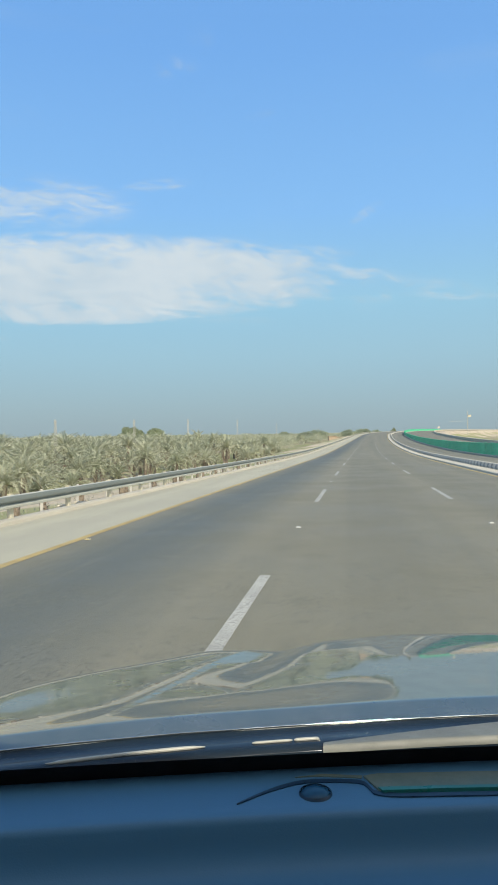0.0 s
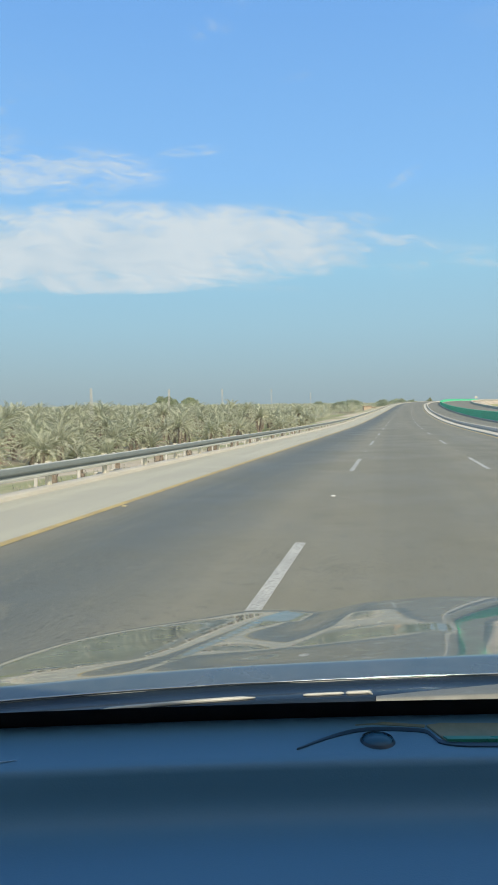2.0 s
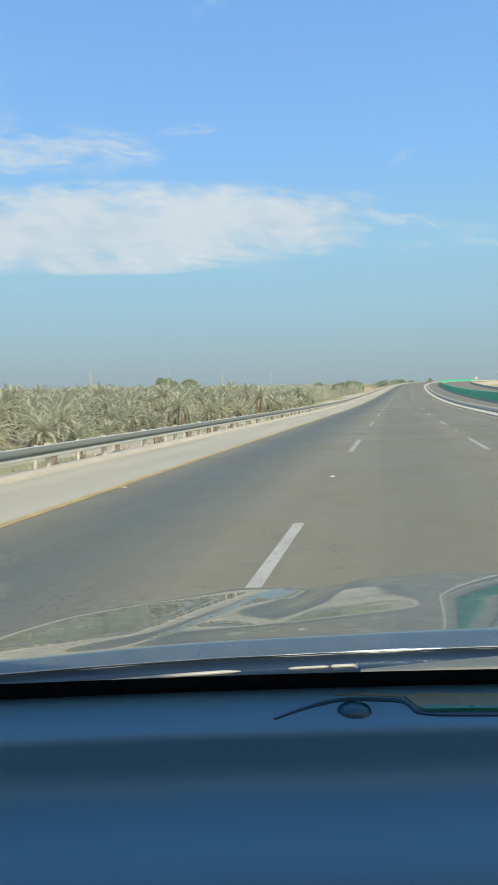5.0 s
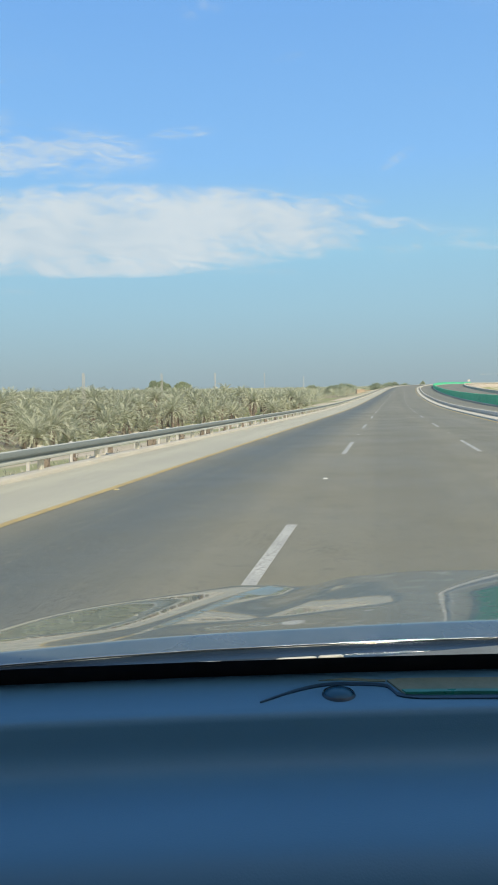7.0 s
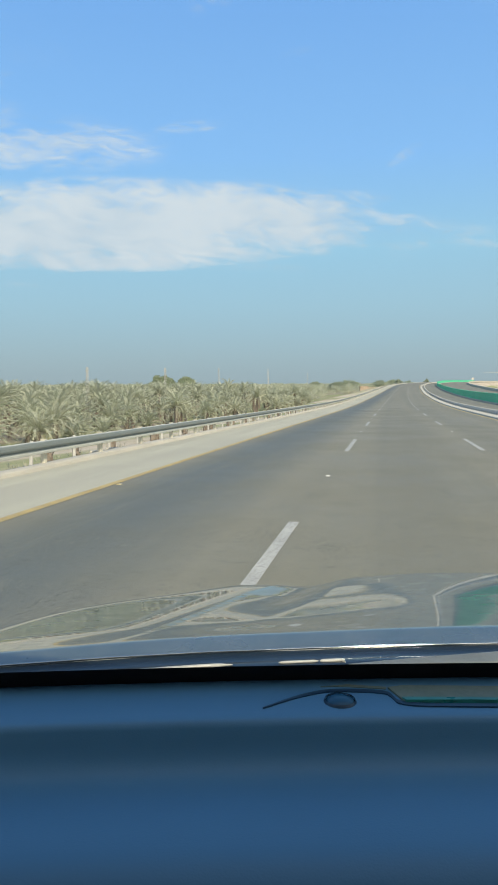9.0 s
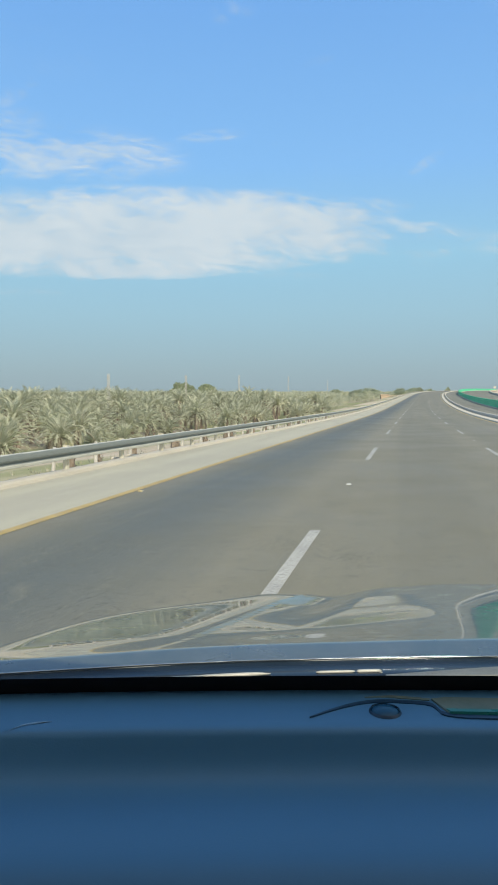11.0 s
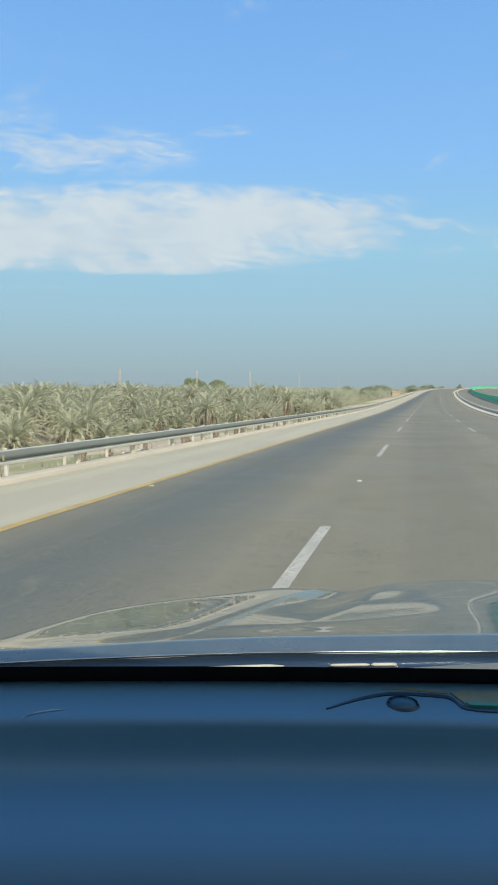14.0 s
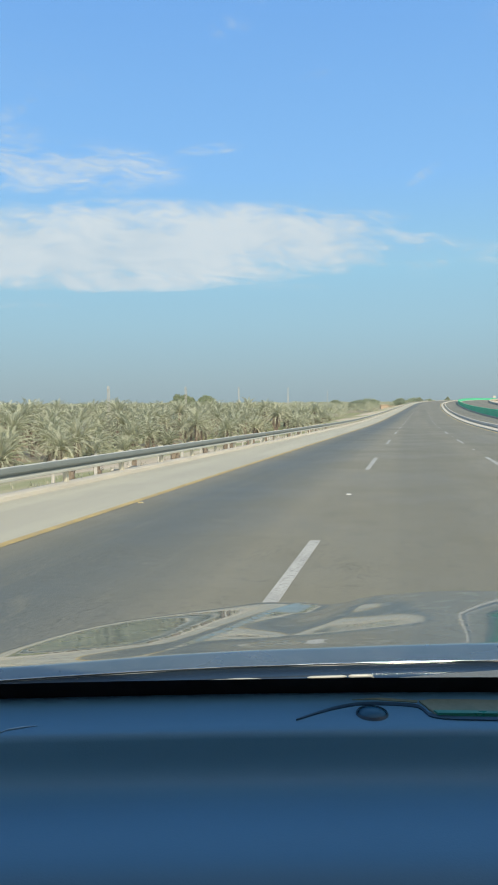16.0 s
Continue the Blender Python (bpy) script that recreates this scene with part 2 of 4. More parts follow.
def frond_material(name, green, dry, dust):
    m, n = material(name)
    p = local(n)
    c = n.mix(n.span(island(n), 0.0, 1.0, 0.0, 1.0, False), green, dry)
    c = n.mix(n.span(n.noise(p, 0.9, 3), 0.35, 0.7, 0.0, 0.7), c, dust)
    c = n.mix(n.math("MULTIPLY", each(n), 0.35), c, tuple(x * 0.55 for x in green))
    p1 = n.node("ShaderNodeBsdfPrincipled", Base_Color=c, Roughness=0.62)
    t1 = n.node("ShaderNodeBsdfTranslucent", Color=c)
    mx = n.node("ShaderNodeMixShader", Fac=0.42)
    n.tree.links.new(p1.outputs[0], mx.inputs[1])
    n.tree.links.new(t1.outputs[0], mx.inputs[2])
    out = n.tree.nodes.new("ShaderNodeOutputMaterial")
    n.tree.links.new(mx.outputs[0], out.inputs[0])
    return m


def bonnet_material():
    m, n = material("metallic_paint")
    p = place(n)
    flake = n.noise(p, 900, 1)
    c = n.mix(n.span(flake, 0.3, 0.7), (0.041, 0.058, 0.052), (0.051, 0.070, 0.063))
    dust = n.span(n.noise(n.stretch(p, (1.0, 0.6, 1.0)), 7.0, 5, 0.65), 0.36, 0.8, 0.04, 0.32)
    c = n.mix(dust, c, (0.20, 0.188, 0.142))
    r = n.span(n.noise(p, 12.0, 4), 0.3, 0.7, 0.26, 0.34)
    ripple = n.noise(n.stretch(p, (6, 6, 6)), 1.0, 2)
    m = finish(m, n, c, r, 0.0, ripple, 0.0004, 1.0, 0.02, coat_ior=1.6, spec=0.25)
    return m


def dash_material():
    """Blue soft-touch plastic with a fine pebble grain and faint dust."""
    m, n = material("blue_soft_plastic")
    p = place(n)
    c = n.mix(n.noise(p, 6, 3), (0.064, 0.174, 0.276), (0.072, 0.188, 0.294))
    c = n.mix(n.span(n.noise(p, 28, 4, 0.65), 0.5, 0.8, 0.0, 0.10), c, (0.10, 0.17, 0.24))
    pebble = n.tree.nodes.new("ShaderNodeTexVoronoi")
    n.put(pebble.inputs["Vector"], p)
    pebble.inputs["Scale"].default_value = 700
    return finish(m, n, c, 0.52, 0, pebble.outputs[0], 0.00012, 0.0, spec=0.36)


def glass_material():
    m, n = material("windscreen_glass")
    clear = n.node("ShaderNodeBsdfTransparent", Color=(0.97, 0.985, 0.975))
    dust = n.node("ShaderNodeBsdfTranslucent", Color=(0.66, 0.64, 0.58))
    p = place(n)
    # dust on the glass, made stronger to lay a haze veil over the view
    haze_film = n.span(n.noise(p, 5.0, 4, 0.6), 0.3, 0.8, 0.03, 0.05)
    mx = n.node("ShaderNodeMixShader", Fac=haze_film)
    n.tree.links.new(clear.outputs[0], mx.inputs[1])
    n.tree.links.new(dust.outputs[0], mx.inputs[2])
    out = n.tree.nodes.new("ShaderNodeOutputMaterial")
    n.tree.links.new(mx.outputs[0], out.inputs[0])
    return m


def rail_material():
    """Galvanised beam: bright rolled lips, the shade of the trough between them painted dark."""
    m, n = material("shaded_galvanised_beam")
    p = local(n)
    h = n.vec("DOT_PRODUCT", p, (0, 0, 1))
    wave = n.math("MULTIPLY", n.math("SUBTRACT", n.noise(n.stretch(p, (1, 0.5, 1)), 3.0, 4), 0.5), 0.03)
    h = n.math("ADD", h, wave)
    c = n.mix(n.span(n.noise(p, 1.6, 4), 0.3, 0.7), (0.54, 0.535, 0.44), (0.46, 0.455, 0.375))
    # the shade of the beam's face, put into its colour by height
    grime_or_shade = n.math("MULTIPLY", n.span(h, 0.056, 0.070), n.span(h, 0.250, 0.236))
    c = n.mix(n.math("MULTIPLY", grime_or_shade, 0.88), c, (0.17, 0.20, 0.187))
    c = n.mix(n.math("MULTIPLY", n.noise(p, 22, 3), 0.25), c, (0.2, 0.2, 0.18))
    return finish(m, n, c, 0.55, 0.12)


def dimming_material():
    # dark glass for the unseen rear panes, added to dim the cabin
    m, n = material("dimming_glass")
    clear = n.node("ShaderNodeBsdfTransparent", Color=(0.16, 0.18, 0.17))
    out = n.tree.nodes.new("ShaderNodeOutputMaterial")
    n.tree.links.new(clear.outputs[0], out.inputs[0])
    return m


RAIL, DIMMING_GLASS = rail_material(), dimming_material()
ASPHALT, SHOULDER, GROUND = asphalt_material(), shoulder_material(), ground_material()
WHITE_PAINT = paint_material("white_road_paint", (0.46, 0.45, 0.38), 1.0, 0.7)
YELLOW_PAINT = paint_material("yellow_road_paint", (0.48, 0.345, 0.09), 0.75, 0.6)
BLACK_PAINT = paint_material("faded_black_kerb_paint", (0.20, 0.195, 0.175), 0.5, 0.3)
CONCRETE = two_tone("pale_concrete", (0.60, 0.55, 0.425), (0.50, 0.46, 0.36), 0.8, 0.85, 0.35, 0.01, vary=0.2)
WHITE_POST = two_tone("whitewashed_concrete", (0.62, 0.60, 0.52), (0.50, 0.48, 0.42), 2.0, 0.85, 0.3, 0.006, vary=0.25)
GALVANISED = two_tone("galvanised_steel", (0.25, 0.265, 0.235), (0.31, 0.32, 0.285), 1.2, 0.42, 0.15, 0.001, metal=0.55, vary=0.12)
POST_STEEL = two_tone("post_steel", (0.64, 0.60, 0.45), (0.55, 0.51, 0.39), 2.0, 0.7, 0.2, 0.002, metal=0.0, vary=0.25)
GREEN_METAL = two_tone("green_painted_steel", (0.075, 0.53, 0.28), (0.11, 0.62, 0.35), 0.6, 0.5, 0.25, 0.002, vary=0.35)
FROND = frond_material("dusty_palm_leaf", (0.41, 0.445, 0.275), (0.64, 0.635, 0.465), (0.71, 0.695, 0.545))
DRY_FROND = frond_material("dry_palm_leaf", (0.35, 0.335, 0.22), (0.46, 0.435, 0.31), (0.46, 0.45, 0.35))
LEAF = frond_material("broad_leaf", (0.22, 0.27, 0.125), (0.32, 0.37, 0.20), (0.36, 0.39, 0.27))
BARK = two_tone("palm_trunk_bark", (0.31, 0.255, 0.185), (0.20, 0.16, 0.115), 3.0, 0.95, 0.4, 0.03, vary=0.3)
BONNET, GLASS = bonnet_material(), glass_material()
DASH = dash_material()
# paler copy of the leaf colours, with distance haze painted in
HAZED_LEAF = frond_material("hazed_far_leaf", (0.26, 0.32, 0.20), (0.35, 0.40, 0.27), (0.40, 0.43, 0.33))
BLACK_TRIM = two_tone("black_rubber", (0.008, 0.008, 0.010), (0.012, 0.012, 0.014), 8.0, 0.8, 0.0, 0.0, spec=0.15)
GRILLE = two_tone("olive_vent_grille", (0.17, 0.20, 0.15), (0.13, 0.17, 0.13), 40.0, 0.5, 0.3)
SENSOR = two_tone("smoked_sensor_dome", (0.014, 0.064, 0.11), (0.017, 0.072, 0.12), 30.0, 0.22, spec=0.3)
GLOSS_BLACK = two_tone("glossy_dark_trim", (0.008, 0.014, 0.020), (0.012, 0.019, 0.026), 9.0, 0.10, spec=0.22)
COWL_PALE = two_tone("dusty_beige_plastic", (0.185, 0.190, 0.160), (0.150, 0.155, 0.132), 14.0, 0.6, 0.2)
COWL_ROD = two_tone("pale_cowl_plastic", (0.46, 0.45, 0.38), (0.34, 0.34, 0.29), 30.0, 0.4, 0.2)
BOUNCE_LINING = two_tone("pale_bounce_lining", (0.46, 0.48, 0.50), (0.42, 0.44, 0.47), 6.0, 0.95, 0.15, 0.001)
PALE_MARK = two_tone("pale_blue_mark", (0.25, 0.40, 0.55), (0.2, 0.35, 0.5), 60.0, 0.5)
HIGHLIGHT_BEAD = two_tone("bonnet_edge_highlight", (0.30, 0.34, 0.36), (0.24, 0.28, 0.30), 12.0, 0.10, metal=0.9)
TEAL = two_tone("teal_vent_edge", (0.026, 0.20, 0.16), (0.028, 0.16, 0.135), 20.0, 0.3)
PLASTIC = two_tone("dark_vent_plastic", (0.011, 0.038, 0.068), (0.014, 0.044, 0.076), 9.0, 0.45)
TAN_WALL = two_tone("tan_mud_wall", (0.46, 0.37, 0.26), (0.38, 0.30, 0.21), 0.5, 0.9, 0.3, 0.01)
AMBER = two_tone("amber_reflector", (0.42, 0.35, 0.17), (0.36, 0.30, 0.15), 4.0, 0.25)
STUD = two_tone("white_road_stud", (0.50, 0.50, 0.45), (0.43, 0.43, 0.39), 9.0, 0.5)


# ---- mesh helpers ----
def mesh_of(name, verts, faces, mat, smooth=False):
    me = bpy.data.meshes.new(name)
    me.from_pydata([tuple(v) for v in verts], [], faces)
    me.materials.append(mat)
    if smooth:
        me.polygons.foreach_set("use_smooth", [True] * len(me.polygons))
    me.update()
    return me


def part(name, me, parent, m=None, label=""):
    """Links a mesh as one object under a thing or a part."""
    ob = new(name, me)
    ob.parent = parent
    if m is not None:
        ob.matrix_basis = m
    return tagged(ob, label)


def bm_mesh(name, bm, mat, smooth=False):
    me = bpy.data.meshes.new(name)
    bmesh.ops.recalc_face_normals(bm, faces=bm.faces[:])
    bm.to_mesh(me)
    bm.free()
    me.materials.append(mat)
    if smooth:
        me.polygons.foreach_set("use_smooth", [True] * len(me.polygons))
    return me


def box_mesh(name, size, mat, bevel=0.01, base=True, taper=1.0):
    """A bevelled block that stands on z = 0, or is centred."""
    bm = bmesh.new()
    bmesh.ops.create_cube(bm, size=1.0)
    for v in bm.verts:
        k = taper if v.co.z > 0 else 1.0
        v.co = Vector((v.co.x * size[0] * k, v.co.y * size[1] * k, (v.co.z + (0.5 if base else 0)) * size[2]))
    if bevel:
        bmesh.ops.bevel(bm, geom=bm.edges[:], offset=bevel, segments=1, affect="EDGES")
    return bm_mesh(name, bm, mat)


def tube_rings(verts, faces, points, radii, sides):
    """Appends a tube through points to verts and faces."""
    start = len(verts)
    for i, (c, r) in enumerate(zip(points, radii)):
        d = (points[min(i + 1, len(points) - 1)] - points[max(i - 1, 0)]).normalized()
        a = d.orthogonal().normalized()
        b = d.cross(a)
        for k in range(sides):
            w = 2 * math.pi * k / sides
            verts.append(c + a * (r * math.cos(w)) + b * (r * math.sin(w)))
    for i in range(len(points) - 1):
        for k in range(sides):
            p, q = start + i * sides + k, start + i * sides + (k + 1) % sides
            faces.append((p, q, q + sides, p + sides))
    faces.append(tuple(start + (len(points) - 1) * sides + k for k in range(sides)))


# ---- the line of the road ----
STEP = 2.0
RISE_Y = [-80, 0, 18, 36, 52, 68, 83, 102, 128, 167, 206, 246, 290, 340, 400, 470, 600, 900, 3200]
RISE_Z = [1.1, 0, -0.27, -0.56, -0.80, -1.02, -1.19, -1.31, -1.34, -1.24, -1.0, -0.62, -0.10, 0.55, 1.15, 1.48, 1.45, 0.6, 0.0]


def rise(s):
    """Height of the carriageway at s metres along it: a soft curve through the levels."""
    t = np.interp([s - 14, s - 7, s, s + 7, s + 14], RISE_Y, RISE_Z)
    return float(np.dot(t, [0.1, 0.25, 0.3, 0.25, 0.1])) - (ZERO if s is not None else 0)


ZERO = 0.0
ZERO = rise(0.0)
S_LINE = np.arange(-80.0, 1500.0 + STEP, STEP)
bend = np.where(S_LINE < 0, 0.0, np.where(S_LINE < 290, 1 / 6500.0, np.where(S_LINE < 620, 1 / 1150.0, 0.0)))
HEAD = np.cumsum(bend * STEP)
PX = np.cumsum(np.sin(HEAD) * STEP)
PY = np.cumsum(np.cos(HEAD) * STEP)
k0 = int(80 / STEP)
PX, PY = PX - PX[k0], PY - PY[k0]


def on_road(s, lat, up=0.0):
    """The place s metres along the road and lat metres to the right of its line."""
    h = float(np.interp(s, S_LINE, HEAD))
    x, y = float(np.interp(s, S_LINE, PX)), float(np.interp(s, S_LINE, PY))
    return Vector((x + lat * math.cos(h), y - lat * math.sin(h), rise(s) + up))


def road_pose(s, lat, up=0.0, length=1.0):
    """A pose whose y axis runs along the road from s to s + length."""
    a, b = on_road(s, lat, up), on_road(s + length, lat, up)
    d = (b - a).normalized()
    x = d.cross(Vector((0, 0, 1))).normalized()
    z = x.cross(d)
    return Matrix(((x.x, d.x, z.x, a.x), (x.y, d.y, z.y, a.y), (x.z, d.z, z.z, a.z), (0, 0, 0, 1)))


def strip(name, s0, s1, ds, profile, mat, smooth=False, wobble=0.0):
    """A sheet along the road; profile: (lat, up) from left to right."""
    stations = np.arange(s0, s1 + ds * 0.5, ds)
    verts, faces = [], []
    w = len(profile)
    for i, s in enumerate(stations):
        for lat, up in profile:
            dz = wobble * noise.noise(Vector((lat * 0.2, s * 0.05, 3))) if wobble else 0
            verts.append(on_road(float(s), lat, up + dz))
        if i:
            for k in range(w - 1):
                a = (i - 1) * w + k
                faces.append((a, a + 1, a + 1 + w, a + w))
    return mesh_of(name, verts, faces, mat, smooth)


LINE_L, LINE_R, YELLOW_L, YELLOW_R = -1.02, 2.38, -4.42, 5.82
PLAIN = -4.6

# ---- setting ----
def make_ground():
    """One sheet: the embankment under the road, the plain on both sides, out to the horizon."""
    stations = np.concatenate([np.arange(-80, 420, 6.0), np.arange(420, 1500, 30.0)])
    lats = [-60, -44, -34, -26, -20, -15.5, -12, -10, -8.8, -7.9, -7.25, -6.9, 6.0, 29.5, 31, 34, 40, 50, 64]
    ups = [None, None, None, None, None, 0.5, 0.25, 0.12, -0.42, -0.30, -0.16, -0.22, -0.25, -0.25, -0.3, 0.6, 0.3, None, None]
    verts, faces = [], []
    rows = []
    for s in stations:
        s = float(s)
        row = []
        for far_x in (-4200, -900, -300):
            edge = on_road(s, -60)
            row.append(Vector((edge.x + far_x, edge.y, PLAIN)))
        for lat, up in zip(lats, ups):
            p = on_road(s, lat)
            road_z = p.z
            if lat <= -15 or up is None:
                p.z = PLAIN + 0.5 * noise.noise(Vector((p.x * 0.05, p.y * 0.05, 1.3)))
                if lat == -26:
                    p.z = PLAIN * 0.92 + road_z * 0.08
                if lat == -20:
                    p.z = PLAIN * 0.60 + road_z * 0.40
                if lat == -15.5:
                    p.z = PLAIN * 0.22 + road_z * 0.78 - 0.3
            elif lat == -12:
                p.z = road_z - 0.72
            elif lat == -10:
                p.z = road_z - 0.52
            elif lat in (34, 40):
                p.z = PLAIN * (1 - up) + road_z * up
            else:
                p.z = road_z + up
            if -16 < lat < -7.5:
                p.z += 0.10 * noise.noise(Vector((p.x * 0.6, p.y * 0.6, 7)))
            row.append(p)
        for far_x in (300, 900, 4200):
            edge = on_road(s, 64)
            row.append(Vector((edge.x + far_x, edge.y, PLAIN)))
        rows.append(row)
    end = [Vector((v.x * 3.0, 4800 + 0 * v.y, PLAIN)) for v in rows[-1]]
    start = [Vector((v.x * 1.0, -1500, PLAIN)) for v in rows[0]]
    rows = [start] + rows + [end]
    w = len(rows[0])
    for i, row in enumerate(rows):
        verts += row
        if i:
            for k in range(w - 1):
                a = (i - 1) * w + k
                faces.append((a, a + 1, a + 1 + w, a + w))
    ob = new("ground", mesh_of("ground", verts, faces, GROUND, True))
    tagged(ob, "sandy plain with dry soil and patches of green grass", "ground", kind="structure")


def make_roads():
    road = new("road", strip("road", -78, 1100, 4, [(-4.50, -0.06), (-4.486, 0.0), (-3, 0.012), (0.3, 0.03), (3, 0.02), (6.05, 0.0), (6.08, -0.1)], ASPHALT))
    tagged(road, "worn grey asphalt carriageway of a motorway in sun", "road", kind="structure")
    left = new("hard_shoulder", strip("hard_shoulder", -78, 1100, 4, [(-6.58, -0.12), (-6.55, 0.004), (-5.7, 0.008), (-4.488, 0.001)], SHOULDER))
    tagged(left, "pale dusty hard shoulder along the motorway", "road shoulder", kind="structure")
    far = new("opposite_road", strip("opposite_road", -78, 1100, 4, [(12.85, -0.12), (12.95, 0.0), (19, 0.05), (25.4, 0.0), (25.5, -0.12)], ASPHALT))
    tagged(far, "grey asphalt opposite carriageway beyond the green fence", "road", kind="structure")
    mid = new("paved_median", strip("paved_median", -78, 1100, 4, [(6.85, -0.2), (6.87, 0.02), (9, 0.05), (12.28, 0.02), (12.3, -0.1)], ASPHALT))
    tagged(mid, "grey paved strip between the two carriageways", "pavement", kind="structure")
    return road, left


make_ground()
ROAD, HARD_SHOULDER = make_roads()


def make_kerbs():
    kerb = new("kerb", strip("kerb", -60, 900, 4, [(-6.94, -0.20), (-6.92, 0.065), (-6.89, 0.08), (-6.64, 0.08), (-6.58, 0.06), (-6.55, -0.02)], CONCRETE, wobble=0.02))
    tagged(kerb, "low pale concrete kerb under the crash barrier", "kerb", kind="structure")
    for name, a, b in (("median_kerb", 6.1, 6.85), ("opposite_kerb", 25.5, 26.1)):
        h = 0.08 if a < 10 else 0.7
        k = new(name, strip(name, -60, 1050, 4, [(a, -0.1), (a + 0.02, h - 0.03), (a + 0.06, h), (b - 0.06, h), (b - 0.02, h - 0.03), (b, -0.1)], CONCRETE))
        tagged(k, "pale concrete kerb at the edge of the carriageway", "kerb", kind="structure")
    wall = new("fence_footing", strip("fence_footing", -60, 900, 4, [(12.3, -0.1), (12.32, 0.11), (12.4, 0.14), (12.8, 0.14), (12.88, 0.11), (12.9, -0.1)], CONCRETE))
    tagged(wall, "low pale concrete footing wall under the green fence", "wall", kind="structure")
    beam = new("median_barrier", strip("median_barrier", -60, 460, 4, [(7.20, 0.0), (7.24, 0.12), (7.36, 0.26), (7.40, 0.29), (7.54, 0.29), (7.58, 0.26), (7.70, 0.12), (7.74, 0.0)], CONCRETE))
    tagged(beam, "low sloped concrete barrier with slanted dark stripes", "barrier", kind="structure")
    stripe = mesh_of("stripe", [(-0.004, 0, 0.03), (-0.004, 0.5, 0.03), (0.035, 0.9, 0.12), (0.035, 0.4, 0.12), (0.155, 1.2, 0.257), (0.155, 0.7, 0.257)],
                     [(0, 1, 2, 3), (3, 2, 4, 5)], BLACK_PAINT)
    for i in range(130):
        part("stripe", stripe, beam, road_pose(8 + i * 1.25, 7.195, 0.0, 1.2))


def quad_on_road(name, s0, s1, lat, width, up, mat, skew=0.0):
    n = max(2, int((s1 - s0) / 1.5) + 1)
    verts, faces = [], []
    for i in range(n):
        s = s0 + (s1 - s0) * i / (n - 1)
        for side in (-0.5, 0.5):
            verts.append(on_road(s, lat + side * width + skew, up))
        if i:
            faces.append((2 * i - 2, 2 * i - 1, 2 * i + 1, 2 * i))
    return mesh_of(name, verts, faces, mat)


def make_markings():
    for lat, shift in ((LINE_L, 0.0), (LINE_R, 0.8)):
        for i in range(-2, 34):
            s = 3.1 + shift + 15.1 * i
            part("lane_dash", quad_on_road("lane_dash", s, s + 4.9, lat, 0.12, 0.0255 if lat < 0 else 0.0275, WHITE_PAINT), ROAD)
    for lat, a, b in ((YELLOW_L, -60, 700), (YELLOW_R, -60, 700)):
        part("edge_line", quad_on_road("edge_line", a, b, lat, 0.14, 0.005, YELLOW_PAINT), ROAD, label="thin worn yellow edge line")
    bm = bmesh.new()
    bmesh.ops.create_cube(bm, size=1.0)
    for v in bm.verts:
        k = 0.62 if v.co.z > 0 else 1.0
        v.co = Vector((v.co.x * 0.09 * k, v.co.y * 0.08 * k, (v.co.z + 0.5) * 0.018))
    stud = bm_mesh("road_stud", bm, STUD)
    for lat, shift in ((LINE_L, 0.0), (LINE_R, 0.8)):
        for i in range(24):
            ob = new("road_stud", stud)
            ob.matrix_world = road_pose(12.6 + shift + 15.1 * i, lat, 0.024)
            tagged(ob, "small raised white road stud between lane dashes", "road stud", "road studs on the lane lines")
    amber = bpy.data.meshes.new_from_object(ob)
    amber.materials[0] = AMBER
    for i in range(16):
        ob = new("road_stud", amber)
        ob.matrix_world = road_pose(11.0 + 15.1 * i, YELLOW_L + 0.16, 0.004)
        tagged(ob, "small raised amber road stud beside the yellow line", "road stud", "road studs on the edge line")


make_kerbs()
make_markings()


